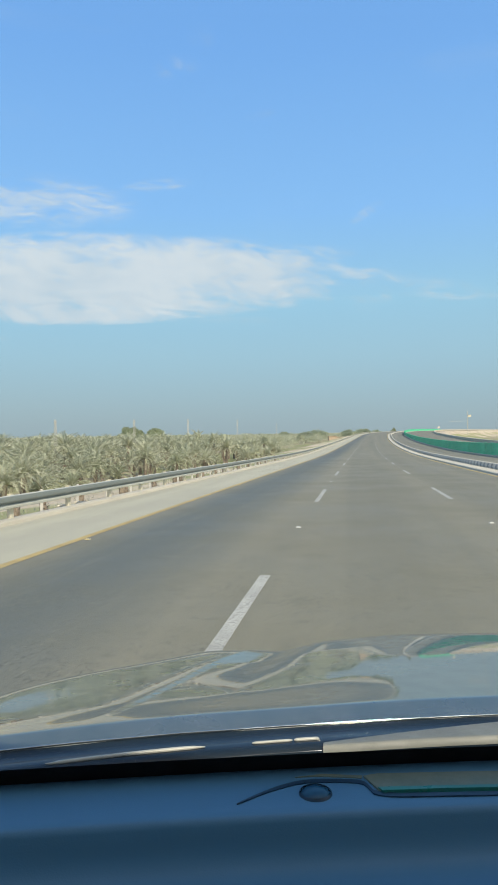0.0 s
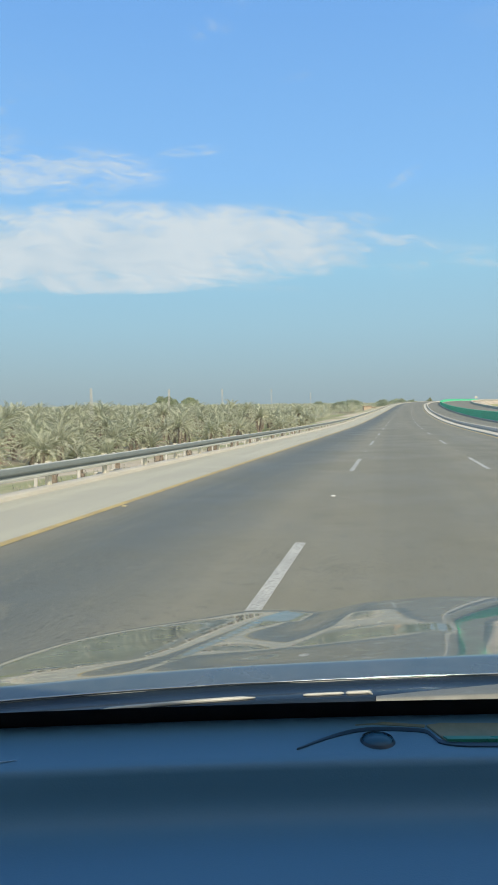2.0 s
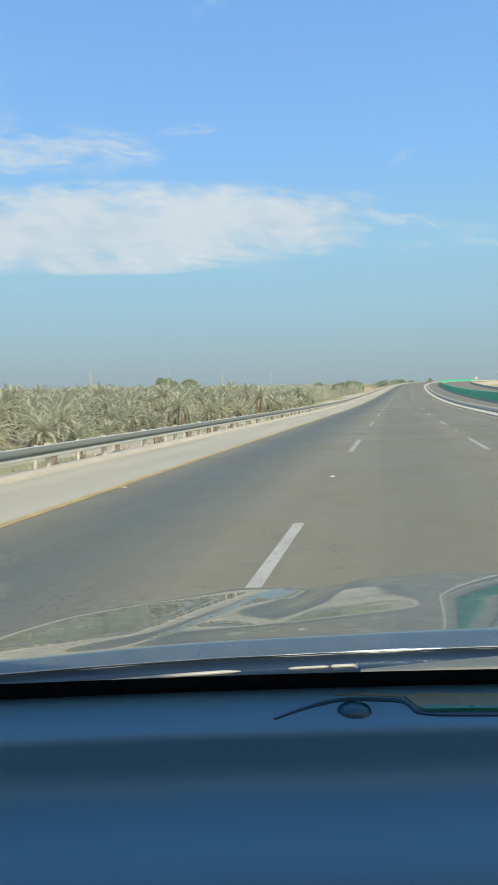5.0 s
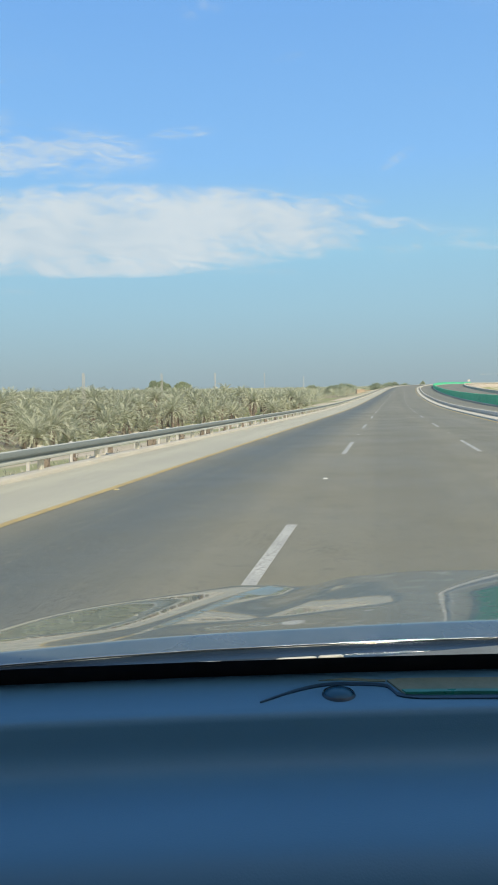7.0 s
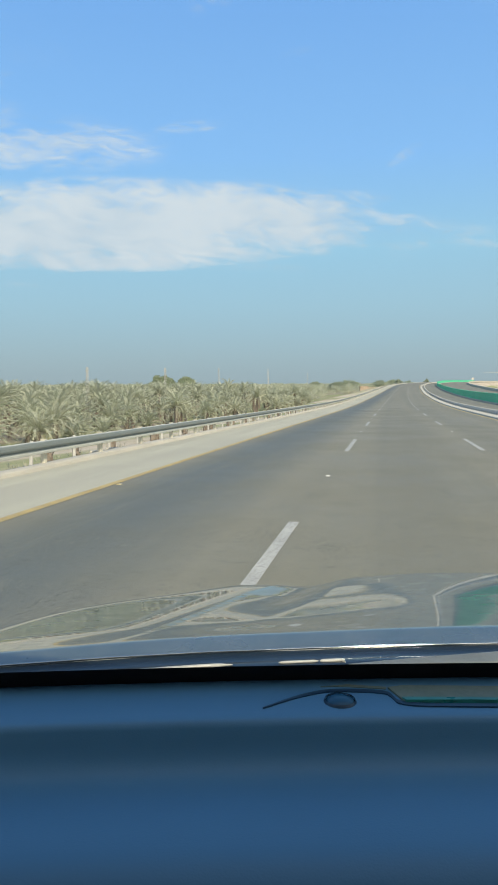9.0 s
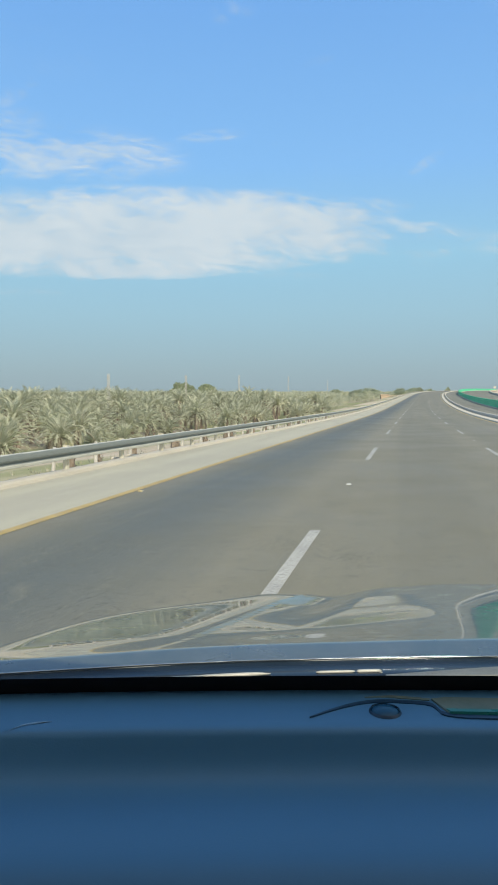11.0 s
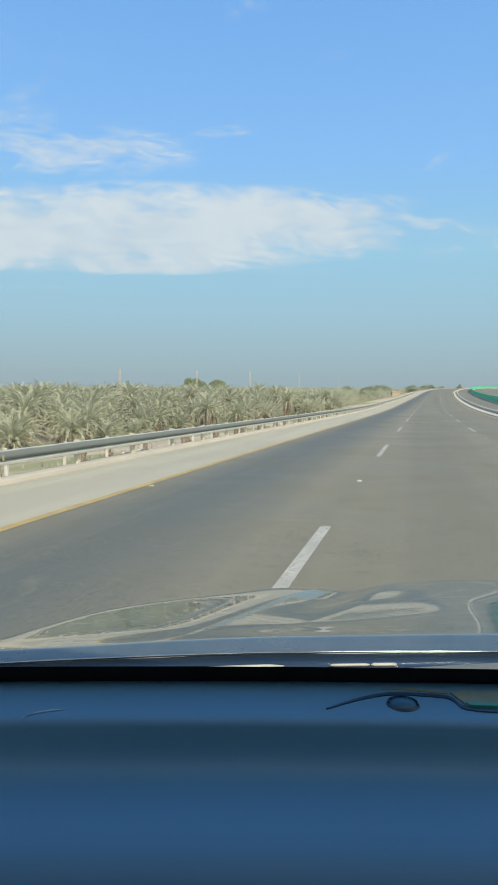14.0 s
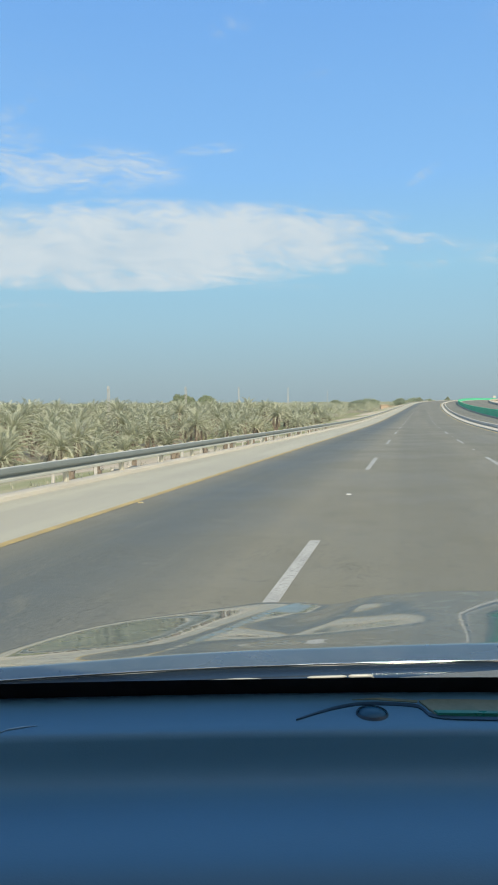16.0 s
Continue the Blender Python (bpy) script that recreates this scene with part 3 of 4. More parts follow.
# ---- crash barrier ----
def make_guardrail():
    rail = tagged(new("guardrail"), "galvanised steel crash barrier on posts beside the shoulder", "guardrail")
    spacing, length = 2.9, 5.8
    # the w-shaped beam, seen from the road: (towards the road, height)
    w = [(0.030, 0.000), (0.074, 0.003), (0.086, 0.012), (0.087, 0.046), (0.076, 0.060), (0.036, 0.074), (0.024, 0.082), (0.030, 0.095),
         (0.074, 0.128), (0.085, 0.148), (0.088, 0.190), (0.086, 0.228), (0.078, 0.246), (0.060, 0.255), (0.035, 0.257)]
    outline = [(a, h) for a, h in w] + [(a - 0.006, h) for a, h in reversed(w)]
    verts, faces = [], []
    m = len(outline)
    for y, push in ((0.0, 0.0), (length + 0.25, 0.004)):
        verts += [(a + push, y, h) for a, h in outline]
    faces = [(k, (k + 1) % m, (k + 1) % m + m, k + m) for k in range(m)] + [tuple(range(m)), tuple(range(2 * m - 1, m - 1, -1))]
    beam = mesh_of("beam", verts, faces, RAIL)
    # c-shaped post with a spacer block behind the beam
    bm = bmesh.new()
    for x0, x1, y0, y1, z0, z1 in ((-0.09, 0.0, -0.06, -0.053, -0.15, 0.518), (-0.007, 0.0, -0.053, 0.06, -0.15, 0.518), (-0.09, -0.007, 0.053, 0.06, -0.15, 0.518)):
        made = bmesh.ops.create_cube(bm, size=1.0)["verts"]
        for v in made:
            v.co = Vector((x0 if v.co.x < 0 else x1, y0 if v.co.y < 0 else y1, z0 if v.co.z < 0 else z1))
    post = bm_mesh("post", bm, POST_STEEL)
    block = box_mesh("spacer", (0.05, 0.11, 0.20), POST_STEEL, 0.004)
    bolt = box_mesh("bolt", (0.012, 0.03, 0.03), POST_STEEL, 0.004, False)
    reflector = box_mesh("reflector", (0.012, 0.05, 0.10), AMBER, 0.004, False)
    s = -27.2
    count = 0
    while s < 400:
        if count % 2 == 0:
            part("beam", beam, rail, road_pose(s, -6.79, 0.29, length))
        m4 = road_pose(s + 0.1, -6.795, 0.05, 1.0)
        lean = pose(0, 0, 0, 0, random.uniform(-1.2, 1.2), random.uniform(-3, 3))
        p = part("post", post, rail, m4 @ lean)
        if s < 150:
            part("spacer", block, p, pose(0.0, 0, 0.26))
            part("bolt", bolt, p, pose(0.032, 0, 0.365))
        if count % 8 == 5 and s < 200:
            part("reflector", reflector, rail, road_pose(s + 0.1, -6.70, 0.42), "amber reflector plate")
        s += spacing
        count += 1


def make_fence_posts():
    post = box_mesh("fence_post", (0.075, 0.075, 0.80), WHITE_POST, 0.012, taper=0.9)
    for i in range(120):
        s = -6 + i * 2.3
        ob = new("fence_post", post)
        p = on_road(s, -7.75 + random.uniform(-0.05, 0.05), -0.36)
        ob.matrix_world = pose(p.x, p.y, p.z, random.uniform(-3, 3), random.uniform(-3, 3), random.uniform(-9, 9))
        tagged(ob, "thin whitewashed concrete fence post in sand", "fence post", "fence posts along the embankment")


def make_drains():
    """Concrete water chutes that break the kerb."""
    for s in (16.6, 44.0, 78.0, 112.0):
        bm = bmesh.new()
        for x0, x1, y0, y1, z0, z1 in ((-0.55, 0.02, -0.10, 0.10, -0.5, 0.09), (-0.55, 0.02, 0.95, 1.15, -0.5, 0.09), (-0.55, -0.02, 0.10, 0.95, -0.5, -0.16)):
            made = bmesh.ops.create_cube(bm, size=1.0)["verts"]
            for v in made:
                v.co = Vector((x0 if v.co.x < 0 else x1, y0 if v.co.y < 0 else y1, z0 if v.co.z < 0 else z1))
        bmesh.ops.bevel(bm, geom=bm.edges[:], offset=0.02, segments=1, affect="EDGES")
        ob = new("drain_chute", bm_mesh("drain_chute", bm, CONCRETE))
        ob.matrix_world = road_pose(s, -6.62, 0.0)
        tagged(ob, "pale concrete drain chute at the kerb", "drain", "drain chutes")


make_guardrail()
make_fence_posts()
make_drains()


def make_stumps():
    """Short shaggy stumps of young palms behind the barrier."""
    r = random.Random(21)
    for i in range(26):
        s = 11.5 + i * 2.6 + r.uniform(-1.0, 1.0)
        h = r.uniform(0.35, 0.75)
        verts, faces = [], []
        tube_rings(verts, faces, [Vector((0, 0, -0.3)), Vector((0, 0, h * 0.5)), Vector((r.uniform(-0.05, 0.05), 0, h))], [0.12, 0.11, 0.07], 7)
        for k in range(22):
            a = k * 2.4
            o = Vector((math.cos(a), math.sin(a), 0))
            q = Vector((-o.y, o.x, 0)) * 0.035
            c = o * 0.10 + Vector((0, 0, h * (0.05 + 0.9 * k / 22)))
            t = c + o * r.uniform(0.04, 0.12) + Vector((0, 0, r.uniform(0.04, 0.16)))
            b = len(verts)
            verts += [c - q, c + q, t]
            faces.append((b, b + 1, b + 2))
        ob = new("palm_stump", mesh_of("palm_stump", verts, faces, BARK))
        ob.location = on_road(s, -8.4 + r.uniform(-0.4, 0.3), -0.36)
        tagged(ob, "short shaggy brown palm stump in the sand", "stump", "palm stumps behind the barrier")


make_stumps()


def make_dry_grass():
    """Thin dry tufts and weeds scattered on the sand behind the kerb."""
    r = random.Random(31)
    verts, faces = [], []
    for i in range(900):
        s = r.uniform(6, 130)
        lat = -7.3 - abs(r.gauss(0, 1.9))
        p = on_road(s, lat)
        p.z += float(np.interp(-lat, [7.25, 7.9, 8.8, 10, 12, 15.5, 20], [-0.16, -0.30, -0.42, -0.52, -0.72, -1.6, -3.0])) - 0.03
        for k in range(r.randrange(4, 9)):
            d = Vector((r.gauss(0, 1), r.gauss(0, 1), 0)).normalized()
            h = r.uniform(0.06, 0.24)
            base = p + d * r.uniform(0, 0.10)
            side = Vector((-d.y, d.x, 0)) * r.uniform(0.008, 0.02)
            b = len(verts)
            verts += [base - side, base + side, base + d * h * r.uniform(0.3, 0.8) + Vector((0, 0, h))]
            faces.append((b, b + 1, b + 2))
    ob = new("dry_grass", mesh_of("dry_grass", verts, faces, DRY_FROND))
    tagged(ob, "sparse dry grass tufts on the sandy verge", "dry grass", kind="stuff")


make_dry_grass()


# ---- green fence beyond the median ----
def make_green_fence():
    fence = tagged(new("green_fence"), "green painted steel screen fence on a concrete footing", "fence")
    panel_len = 4.0
    n = 40
    verts, faces = [], []
    for i in range(n + 1):
        x = 0.035 if (i % 4) < 2 else -0.035
        verts += [(x, i * panel_len / n, 0.0), (x, i * panel_len / n, 1.10)]
        if i:
            faces.append((2 * i - 2, 2 * i, 2 * i + 1, 2 * i - 1))
    panel = mesh_of("panel", verts, faces, GREEN_METAL)
    post = box_mesh("post", (0.12, 0.12, 1.20), GREEN_METAL, 0.01)
    cap = box_mesh("top_rail", (0.10, panel_len, 0.06), GREEN_METAL, 0.008)
    s = 40.0
    while s < 560:
        m4 = road_pose(s, 12.6, 0.14, panel_len)
        part("panel", panel, fence, m4)
        part("post", post, fence, m4)
        part("top_rail", cap, fence, m4 @ pose(0, panel_len / 2, 1.10))
        s += panel_len


make_green_fence()


# ---- date palms ----
def frond_arrays(length, lift, droop, seed, pairs):
    """One feather leaf that leaves the crown along +x: rachis and drooping leaflets."""
    r = random.Random(seed)
    verts, faces = [], []
    n = 6
    line = []
    for i in range(n + 1):
        t = i / n
        a = lift - droop * t * t
        if not line:
            line.append(Vector((0.05, 0, 0)))
        else:
            line.append(line[-1] + Vector((math.cos(a), 0, math.sin(a))) * (length / n))
    for i in range(n):
        w = 0.05 * (1 - i / n) + 0.012
        b = len(verts)
        for p, ww in ((line[i], w), (line[i + 1], w * 0.85)):
            verts += [p + Vector((0, -ww, 0)), p + Vector((0, ww, 0)), p + Vector((0, 0, -ww * 1.3))]
        faces += [(b, b + 1, b + 4, b + 3), (b + 1, b + 2, b + 5, b + 4), (b + 2, b, b + 3, b + 5)]
    wide = 0.55 / pairs
    for k in range(pairs):
        t = 0.12 + 0.88 * (k + 0.5) / pairs
        f = t * n
        i = min(int(f), n - 1)
        p = line[i].lerp(line[i + 1], f - i)
        d = (line[i + 1] - line[i]).normalized()
        up = Vector((-d.z, 0, d.x))
        size = length * (0.165 * math.sin(math.pi * min(1, 0.22 + t * 0.74)) + 0.045)
        for side in (-1, 1):
            out = (Vector((0, side, 0)) * r.uniform(0.42, 0.66) + d * r.uniform(0.75, 1.05) + up * r.uniform(0.12, 0.38)).normalized()
            mid = p + out * size * 0.5
            tip = p + out * size + Vector((0, 0, -size * r.uniform(0.10, 0.35)))
            wid = d * (length * wide * 0.5)
            b = len(verts)
            verts += [p - wid * 0.5, mid + wid, tip, mid - wid]
            faces.append((b, b + 1, b + 2, b + 3))
    return verts, faces


FRONDS = []
for q in range(7):
    lift = (1.34, 1.18, 0.98, 0.74, 0.46, 0.14, -0.28)[q]
    droop = (0.55, 0.80, 1.05, 1.25, 1.35, 1.25, 0.95)[q]
    length = (2.5, 2.75, 2.9, 2.95, 2.85, 2.6, 2.2)[q]
    FRONDS.append((length, lift, droop))


def frond_plan(seed):
    """The leaves of a crown: kind, turn, scale and dryness."""
    r = random.Random(seed)
    plan = []
    turn = r.uniform(0, 6.28)
    for i in range(58):
        t = i / 57
        kind = min(6, int(t ** 0.85 * 7))
        if kind == 6 and r.random() < 0.25:
            continue
        turn += 2.39996 + r.uniform(-0.25, 0.25)
        plan.append((kind, turn, r.uniform(0.85, 1.12), r.uniform(-0.14, 0.14)))
    return plan


def crown_mesh(seed):
    verts, faces, mats = [], [], []
    for j, (kind, turn, size, tip) in enumerate(frond_plan(seed)):
        v, f = frond_arrays(*FRONDS[kind], seed * 100 + j, 13)
        m = Matrix.Rotation(turn, 4, "Z") @ Matrix.Rotation(-tip, 4, "Y") @ Matrix.Scale(size, 4)
        b = len(verts)
        verts += [m @ p for p in v]
        faces += [tuple(b + i for i in g) for g in f]
        mats += [1 if kind >= 6 else 0] * len(f)
    me = mesh_of("crown", verts, faces, FROND)
    me.materials.append(DRY_FROND)
    me.polygons.foreach_set("material_index", mats)
    return me


def trunk_mesh(seed, height):
    """A stout trunk with the stubs of old leaves."""
    r = random.Random(seed)
    verts, faces = [], []
    lean = Vector((r.uniform(-0.25, 0.25), r.uniform(-0.25, 0.25), 0))
    points = [Vector((0, 0, height * t)) + lean * t * t for t in (0, 0.1, 0.3, 0.5, 0.7, 0.88, 1.0)]
    tube_rings(verts, faces, points, [0.30, 0.24, 0.21, 0.20, 0.22, 0.27, 0.20], 9)
    for k in range(42):
        t = 0.08 + 0.9 * k / 42
        a = k * 2.39996
        c = Vector((0, 0, height * t)) + lean * t * t
        o = Vector((math.cos(a), math.sin(a), 0))
        s = Vector((-o.y, o.x, 0)) * 0.07
        b = len(verts)
        base = c + o * 0.21
        tip = c + o * 0.36 + Vector((0, 0, 0.16))
        verts += [base - s, base + s, tip + s * 0.6, tip - s * 0.6, base + Vector((0, 0, 0.16))]
        faces += [(b, b + 1, b + 2, b + 3), (b + 3, b + 2, b + 4), (b, b + 3, b + 4), (b + 1, b + 4, b + 2)]
    return mesh_of("trunk", verts, faces, BARK), lean


TRUNKS = [trunk_mesh(40 + i, h) for i, h in enumerate((1.6, 2.9, 3.9, 4.6))]
TRUNK_H = (1.6, 2.9, 3.9, 4.6)
CROWNS = [crown_mesh(i) for i in range(5)]
FROND_MESH = [[], []]
for q in range(7):
    for alt in range(2):
        v, f = frond_arrays(*FRONDS[q], 900 + q * 10 + alt, 26)
        FROND_MESH[alt].append(mesh_of("frond", v, f, DRY_FROND if q >= 6 else FROND))


def make_palm(p, trunk, seed, size, near):
    me, lean = TRUNKS[trunk]
    palm = tagged(new("date_palm"), "dusty grey-green date palm with drooping feather leaves" if trunk > 1 else "short dusty date palm with a low spreading crown",
                  "palm tree", "date palms of the grove")
    palm.matrix_world = pose(p.x, p.y, p.z, 0, 0, random.uniform(0, 360)) @ Matrix.Scale(size, 4)
    part("trunk", me, palm)
    top = Matrix.Translation(Vector((lean.x, lean.y, TRUNK_H[trunk])))
    if near:
        for j, (kind, turn, k, tip) in enumerate(frond_plan(seed)):
            part("frond", FROND_MESH[j % 2][kind], palm, top @ Matrix.Rotation(turn, 4, "Z") @ Matrix.Rotation(-tip, 4, "Y") @ Matrix.Scale(k, 4))
    else:
        part("crown", CROWNS[seed % 5], palm, top)


def ground_z(x, y):
    return PLAIN + 0.5 * noise.noise(Vector((x * 0.05, y * 0.05, 1.3))) - 0.15


def make_grove():
    """Close rows of date palms on the plain, each its own tree out to the middle distance."""
    r = random.Random(5)
    near = 0
    for i in range(0, 36):
        for j in range(0, 26):
            y = 24 + i * 4.9 + r.uniform(-1.5, 1.5)
            x = float(np.interp(y, PY, PX)) - 29.5 + min(6.5, max(0.0, (y - 70) / 9)) - j * 4.7 + r.uniform(-1.5, 1.5)
            if x < -0.70 * y - 8 or r.random() < 0.10 or math.hypot(x, y) > (GROVE_END if x < -66 else GROVE_END + 60):
                continue
            close = math.hypot(x, y) < 72 and near < 32
            near += close
            trunk = r.choice((0, 0, 1, 1, 2)) if j < 2 else r.choice((1, 2, 2, 3, 3))
            make_palm(Vector((x, y, ground_z(x, y))), trunk, r.randrange(100), r.uniform(0.76, 1.03), close)


GROVE_END = 128


def make_far_grove():
    """The thousands of crowns farther off, too many to count."""
    r = random.Random(9)
    kinds = []
    for seed in range(4):
        verts, faces = [], []
        for j, (kind, turn, size, tip) in enumerate(frond_plan(300 + seed)):
            if j % 2:
                continue
            v, f = frond_arrays(*FRONDS[kind], seed * 70 + j, 5)
            m = Matrix.Rotation(turn, 4, "Z") @ Matrix.Rotation(-tip, 4, "Y") @ Matrix.Scale(size, 4)
            b = len(verts)
            verts += [m @ p for p in v[36:]]
            faces += [[b + i - 36 for i in g] for g in f[18:]]
        kinds.append((np.array(verts), np.array(faces)))
    points, quads, count = [], [], 0
    for k in range(3000):
        d = GROVE_END - 8 + 1100 * r.random() ** 2.2
        a = radians(r.uniform(-38, 9))
        x, y = d * math.sin(a), d * math.cos(a)
        if x > float(np.interp(y, PY, PX)) - 22:
            continue
        if d < GROVE_END + 58 and x > -64:
            continue
        v, f = kinds[k % 4]
        w, size = r.uniform(0, 6.28), r.uniform(0.85, 1.15)
        turn = np.array([[math.cos(w), -math.sin(w), 0], [math.sin(w), math.cos(w), 0], [0, 0, 1]])
        points.append(v @ turn.T * size + np.array([x, y, ground_z(x, y) + r.uniform(2.4, 4.1)]))
        quads.append(f + count)
        count += len(v)
    me = bpy.data.meshes.new("far_grove")
    me.from_pydata(np.concatenate(points).tolist(), [], np.concatenate(quads).tolist())
    me.materials.append(FROND)
    ob = new("far_grove", me)
    tagged(ob, "distant hazy date palm grove reaching to the horizon", "palm grove", kind="stuff")


def leaf_crown(seed, centres, leaves, leaf):
    """A ragged crown of many small leaves gathered in clumps."""
    r = random.Random(seed)
    verts, faces = [], []
    for c, rad in centres:
        for k in range(leaves):
            d = Vector((r.gauss(0, 1), r.gauss(0, 1), r.gauss(0, 0.8))).normalized()
            p = c + d * rad * (0.62 + 0.42 * r.random()) * (0.8 + 0.4 * noise.noise(d * 2.2 + c))
            a = Vector((r.gauss(0, 1), r.gauss(0, 1), r.gauss(0, 1))).normalized() * leaf * r.uniform(0.6, 1.3)
            b2 = a.orthogonal().normalized() * leaf * 0.55
            b = len(verts)
            verts += [p - a, p + b2, p + a, p - b2]
            faces.append((b, b + 1, b + 2, b + 3))
    return verts, faces


def make_tree(p, height, width, seed, label, mat=None):
    r = random.Random(seed)
    tree = tagged(new("broadleaf_tree"), label, "tree")
    tree.location = p
    verts, faces = [], []
    tube_rings(verts, faces, [Vector((0, 0, -0.3)), Vector((0.1, 0, height * 0.25)), Vector((0, 0.1, height * 0.5))], [0.35, 0.26, 0.16], 8)
    clumps = []
    for k in range(19):
        a = k * 2.4
        rr = width * 0.40 * math.sqrt((k + 0.5) / 19)
        top = Vector((rr * math.cos(a), rr * math.sin(a), height * (0.42 + 0.40 * (1 - (rr / (width * 0.45)) ** 2)) + r.uniform(-1.3, 0.5)))
        clumps.append((top, width * r.uniform(0.13, 0.19)))
        tube_rings(verts, faces, [Vector((0, 0, height * 0.3)), (top + Vector((0, 0, height * 0.45))) / 2, top], [0.12, 0.08, 0.03], 5)
    part("trunk", mesh_of("trunk", verts, faces, BARK), tree)
    v, f = leaf_crown(seed, clumps, 330, 0.26)
    part("crown", mesh_of("crown", v, f, mat or LEAF), tree)


make_grove()
make_far_grove()


def bearing(deg, dist, z=0.0):
    """A place by its bearing to the right of straight ahead and its distance."""
    return Vector((dist * math.sin(radians(deg)), dist * math.cos(radians(deg)), z))


for deg, dist, h, w, text in ((-17.6, 235, 10.2, 9.5, "round dusty green broadleaf tree above the palms"), (-15.8, 250, 9.8, 8.0, "dark green broadleaf tree among the palms")):
    p = bearing(deg, dist)
    make_tree(Vector((p.x, p.y, PLAIN)), h, w, int(dist), text)
for deg, dist, h, w in ((-2.9, 420, 8.0, 13), (-3.9, 430, 7, 12), (-0.6, 520, 7.5, 15), (-5.6, 460, 7.4, 9), (0.4, 600, 8.5, 14), (1.6, 640, 8, 12)):
    p = bearing(deg, dist)
    make_tree(Vector((p.x, p.y, PLAIN)), h, w, int(dist), "far haze-paled green broadleaf tree beyond the grove", HAZED_LEAF)


def make_pole(p, height, seed):
    """A lattice power pole: four tapering legs with zigzag braces."""
    pole = tagged(new("lattice_pole"), "thin pale steel lattice power pole among the palms", "power pole", "lattice poles")
    pole.location = p
    b, t = 0.20, 0.10
    for sx in (-1, 1):
        for sy in (-1, 1):
            verts, faces = [], []
            tube_rings(verts, faces, [Vector((sx * b, sy * b, 0)), Vector((sx * t, sy * t, height))], [0.028, 0.024], 4)
            part("leg", mesh_of("leg", verts, faces, WHITE_POST), pole)
    verts, faces = [], []
    n = int(height / 0.5)
    for i in range(n):
        z0, z1 = height * i / n, height * (i + 1) / n
        r0, r1 = b + (t - b) * i / n, b + (t - b) * (i + 1) / n
        flip = 1 if i % 2 else -1
        for ax in (0, 1):
            for s in (-1, 1):
                a0 = Vector((flip * r0, s * r0, z0)) if ax == 0 else Vector((s * r0, flip * r0, z0))
                a1 = Vector((-flip * r1, s * r1, z1)) if ax == 0 else Vector((s * r1, -flip * r1, z1))
                tube_rings(verts, faces, [a0, a1], [0.014, 0.014], 3)
    part("brace", mesh_of("brace", verts, faces, WHITE_POST), pole)
    part("crossarm", box_mesh("crossarm", (0.5, 0.05, 0.05), WHITE_POST, 0.005), pole, pose(0, 0, height - 0.5))


for deg, dist, h in ((-23.4, 105, 8.6), (-17.4, 130, 9.0), (-13.2, 190, 10.2), (-9.3, 240, 11.0), (-6.2, 330, 11.0)):
    p = bearing(deg, dist)
    make_pole(Vector((p.x, p.y, PLAIN - 0.1)), h, int(dist))


def make_hut(p, w, d, h, turn):
    hut = tagged(new("hut"), "small flat-roofed tan mud-walled hut far away", "house")
    hut.matrix_world = pose(p.x, p.y, p.z, 0, 0, turn)
    part("wall", box_mesh("wall", (w, d, h), TAN_WALL, 0.05), hut)
    part("roof", box_mesh("roof", (w + 0.4, d + 0.4, 0.25), TAN_WALL, 0.05), hut, pose(0, 0, h))
    part("door", box_mesh("door", (1.0, 0.08, 2.0), BARK, 0.01), hut, pose(-w * 0.2, -d / 2, 0))
    part("window", box_mesh("window", (0.8, 0.08, 0.8), BLACK_TRIM, 0.01), hut, pose(w * 0.25, -d / 2, 1.1))


for deg, dist, w, h in ((-1.8, 330, 3.5, 4.2), (-1.0, 345, 7.0, 3.6)):
    p = bearing(deg, dist)
    make_hut(Vector((p.x, p.y, PLAIN)), w, 4.0, h, 8)


def make_sign(p, turn):
    sign = tagged(new("road_sign"), "white road sign panel on a grey post far away", "road sign")
    sign.matrix_world = pose(p.x, p.y, p.z, 0, 0, turn)
    part("post", box_mesh("post", (0.12, 0.12, 2.6), POST_STEEL, 0.01), sign)
    part("panel", box_mesh("panel", (1.3, 0.06, 1.0), WHITE_POST, 0.02), sign, pose(0, -0.10, 1.6))


def make_mast(p, height):
    mast = tagged(new("mast"), "thin pale steel mast with a long arm and a dark panel", "mast")
    mast.location = p
    verts, faces = [], []
    tube_rings(verts, faces, [Vector((0, 0, 0)), Vector((0, 0, height))], [0.16, 0.09], 8)
    part("pole", mesh_of("pole", verts, faces, WHITE_POST), mast)
    part("arm", box_mesh("arm", (9.0, 0.09, 0.09), POST_STEEL, 0.02), mast, pose(-4.5, 0, height * 0.55))
    part("panel", box_mesh("panel", (1.6, 0.10, 1.2), POST_STEEL, 0.02), mast, pose(0.9, -0.1, height * 0.72))


p = on_road(395, 27.5)
make_sign(p, 4)
p = on_road(385, 42)
make_mast(Vector((p.x, p.y, p.z - 1.5)), 12)
p = bearing(2.95, 520)
make_tree(Vector((p.x, p.y, -2.4)), 7.2, 4.6, 77, "narrow haze-paled green tree beyond the crest of the road", HAZED_LEAF)
p = bearing(0.9, 560)
make_tree(Vector((p.x, p.y, -2.0)), 6.0, 7.0, 78, "low haze-paled green tree beyond the crest of the road", HAZED_LEAF)


# ---- the car that carries the camera ----
CX = 0.40       # its middle line


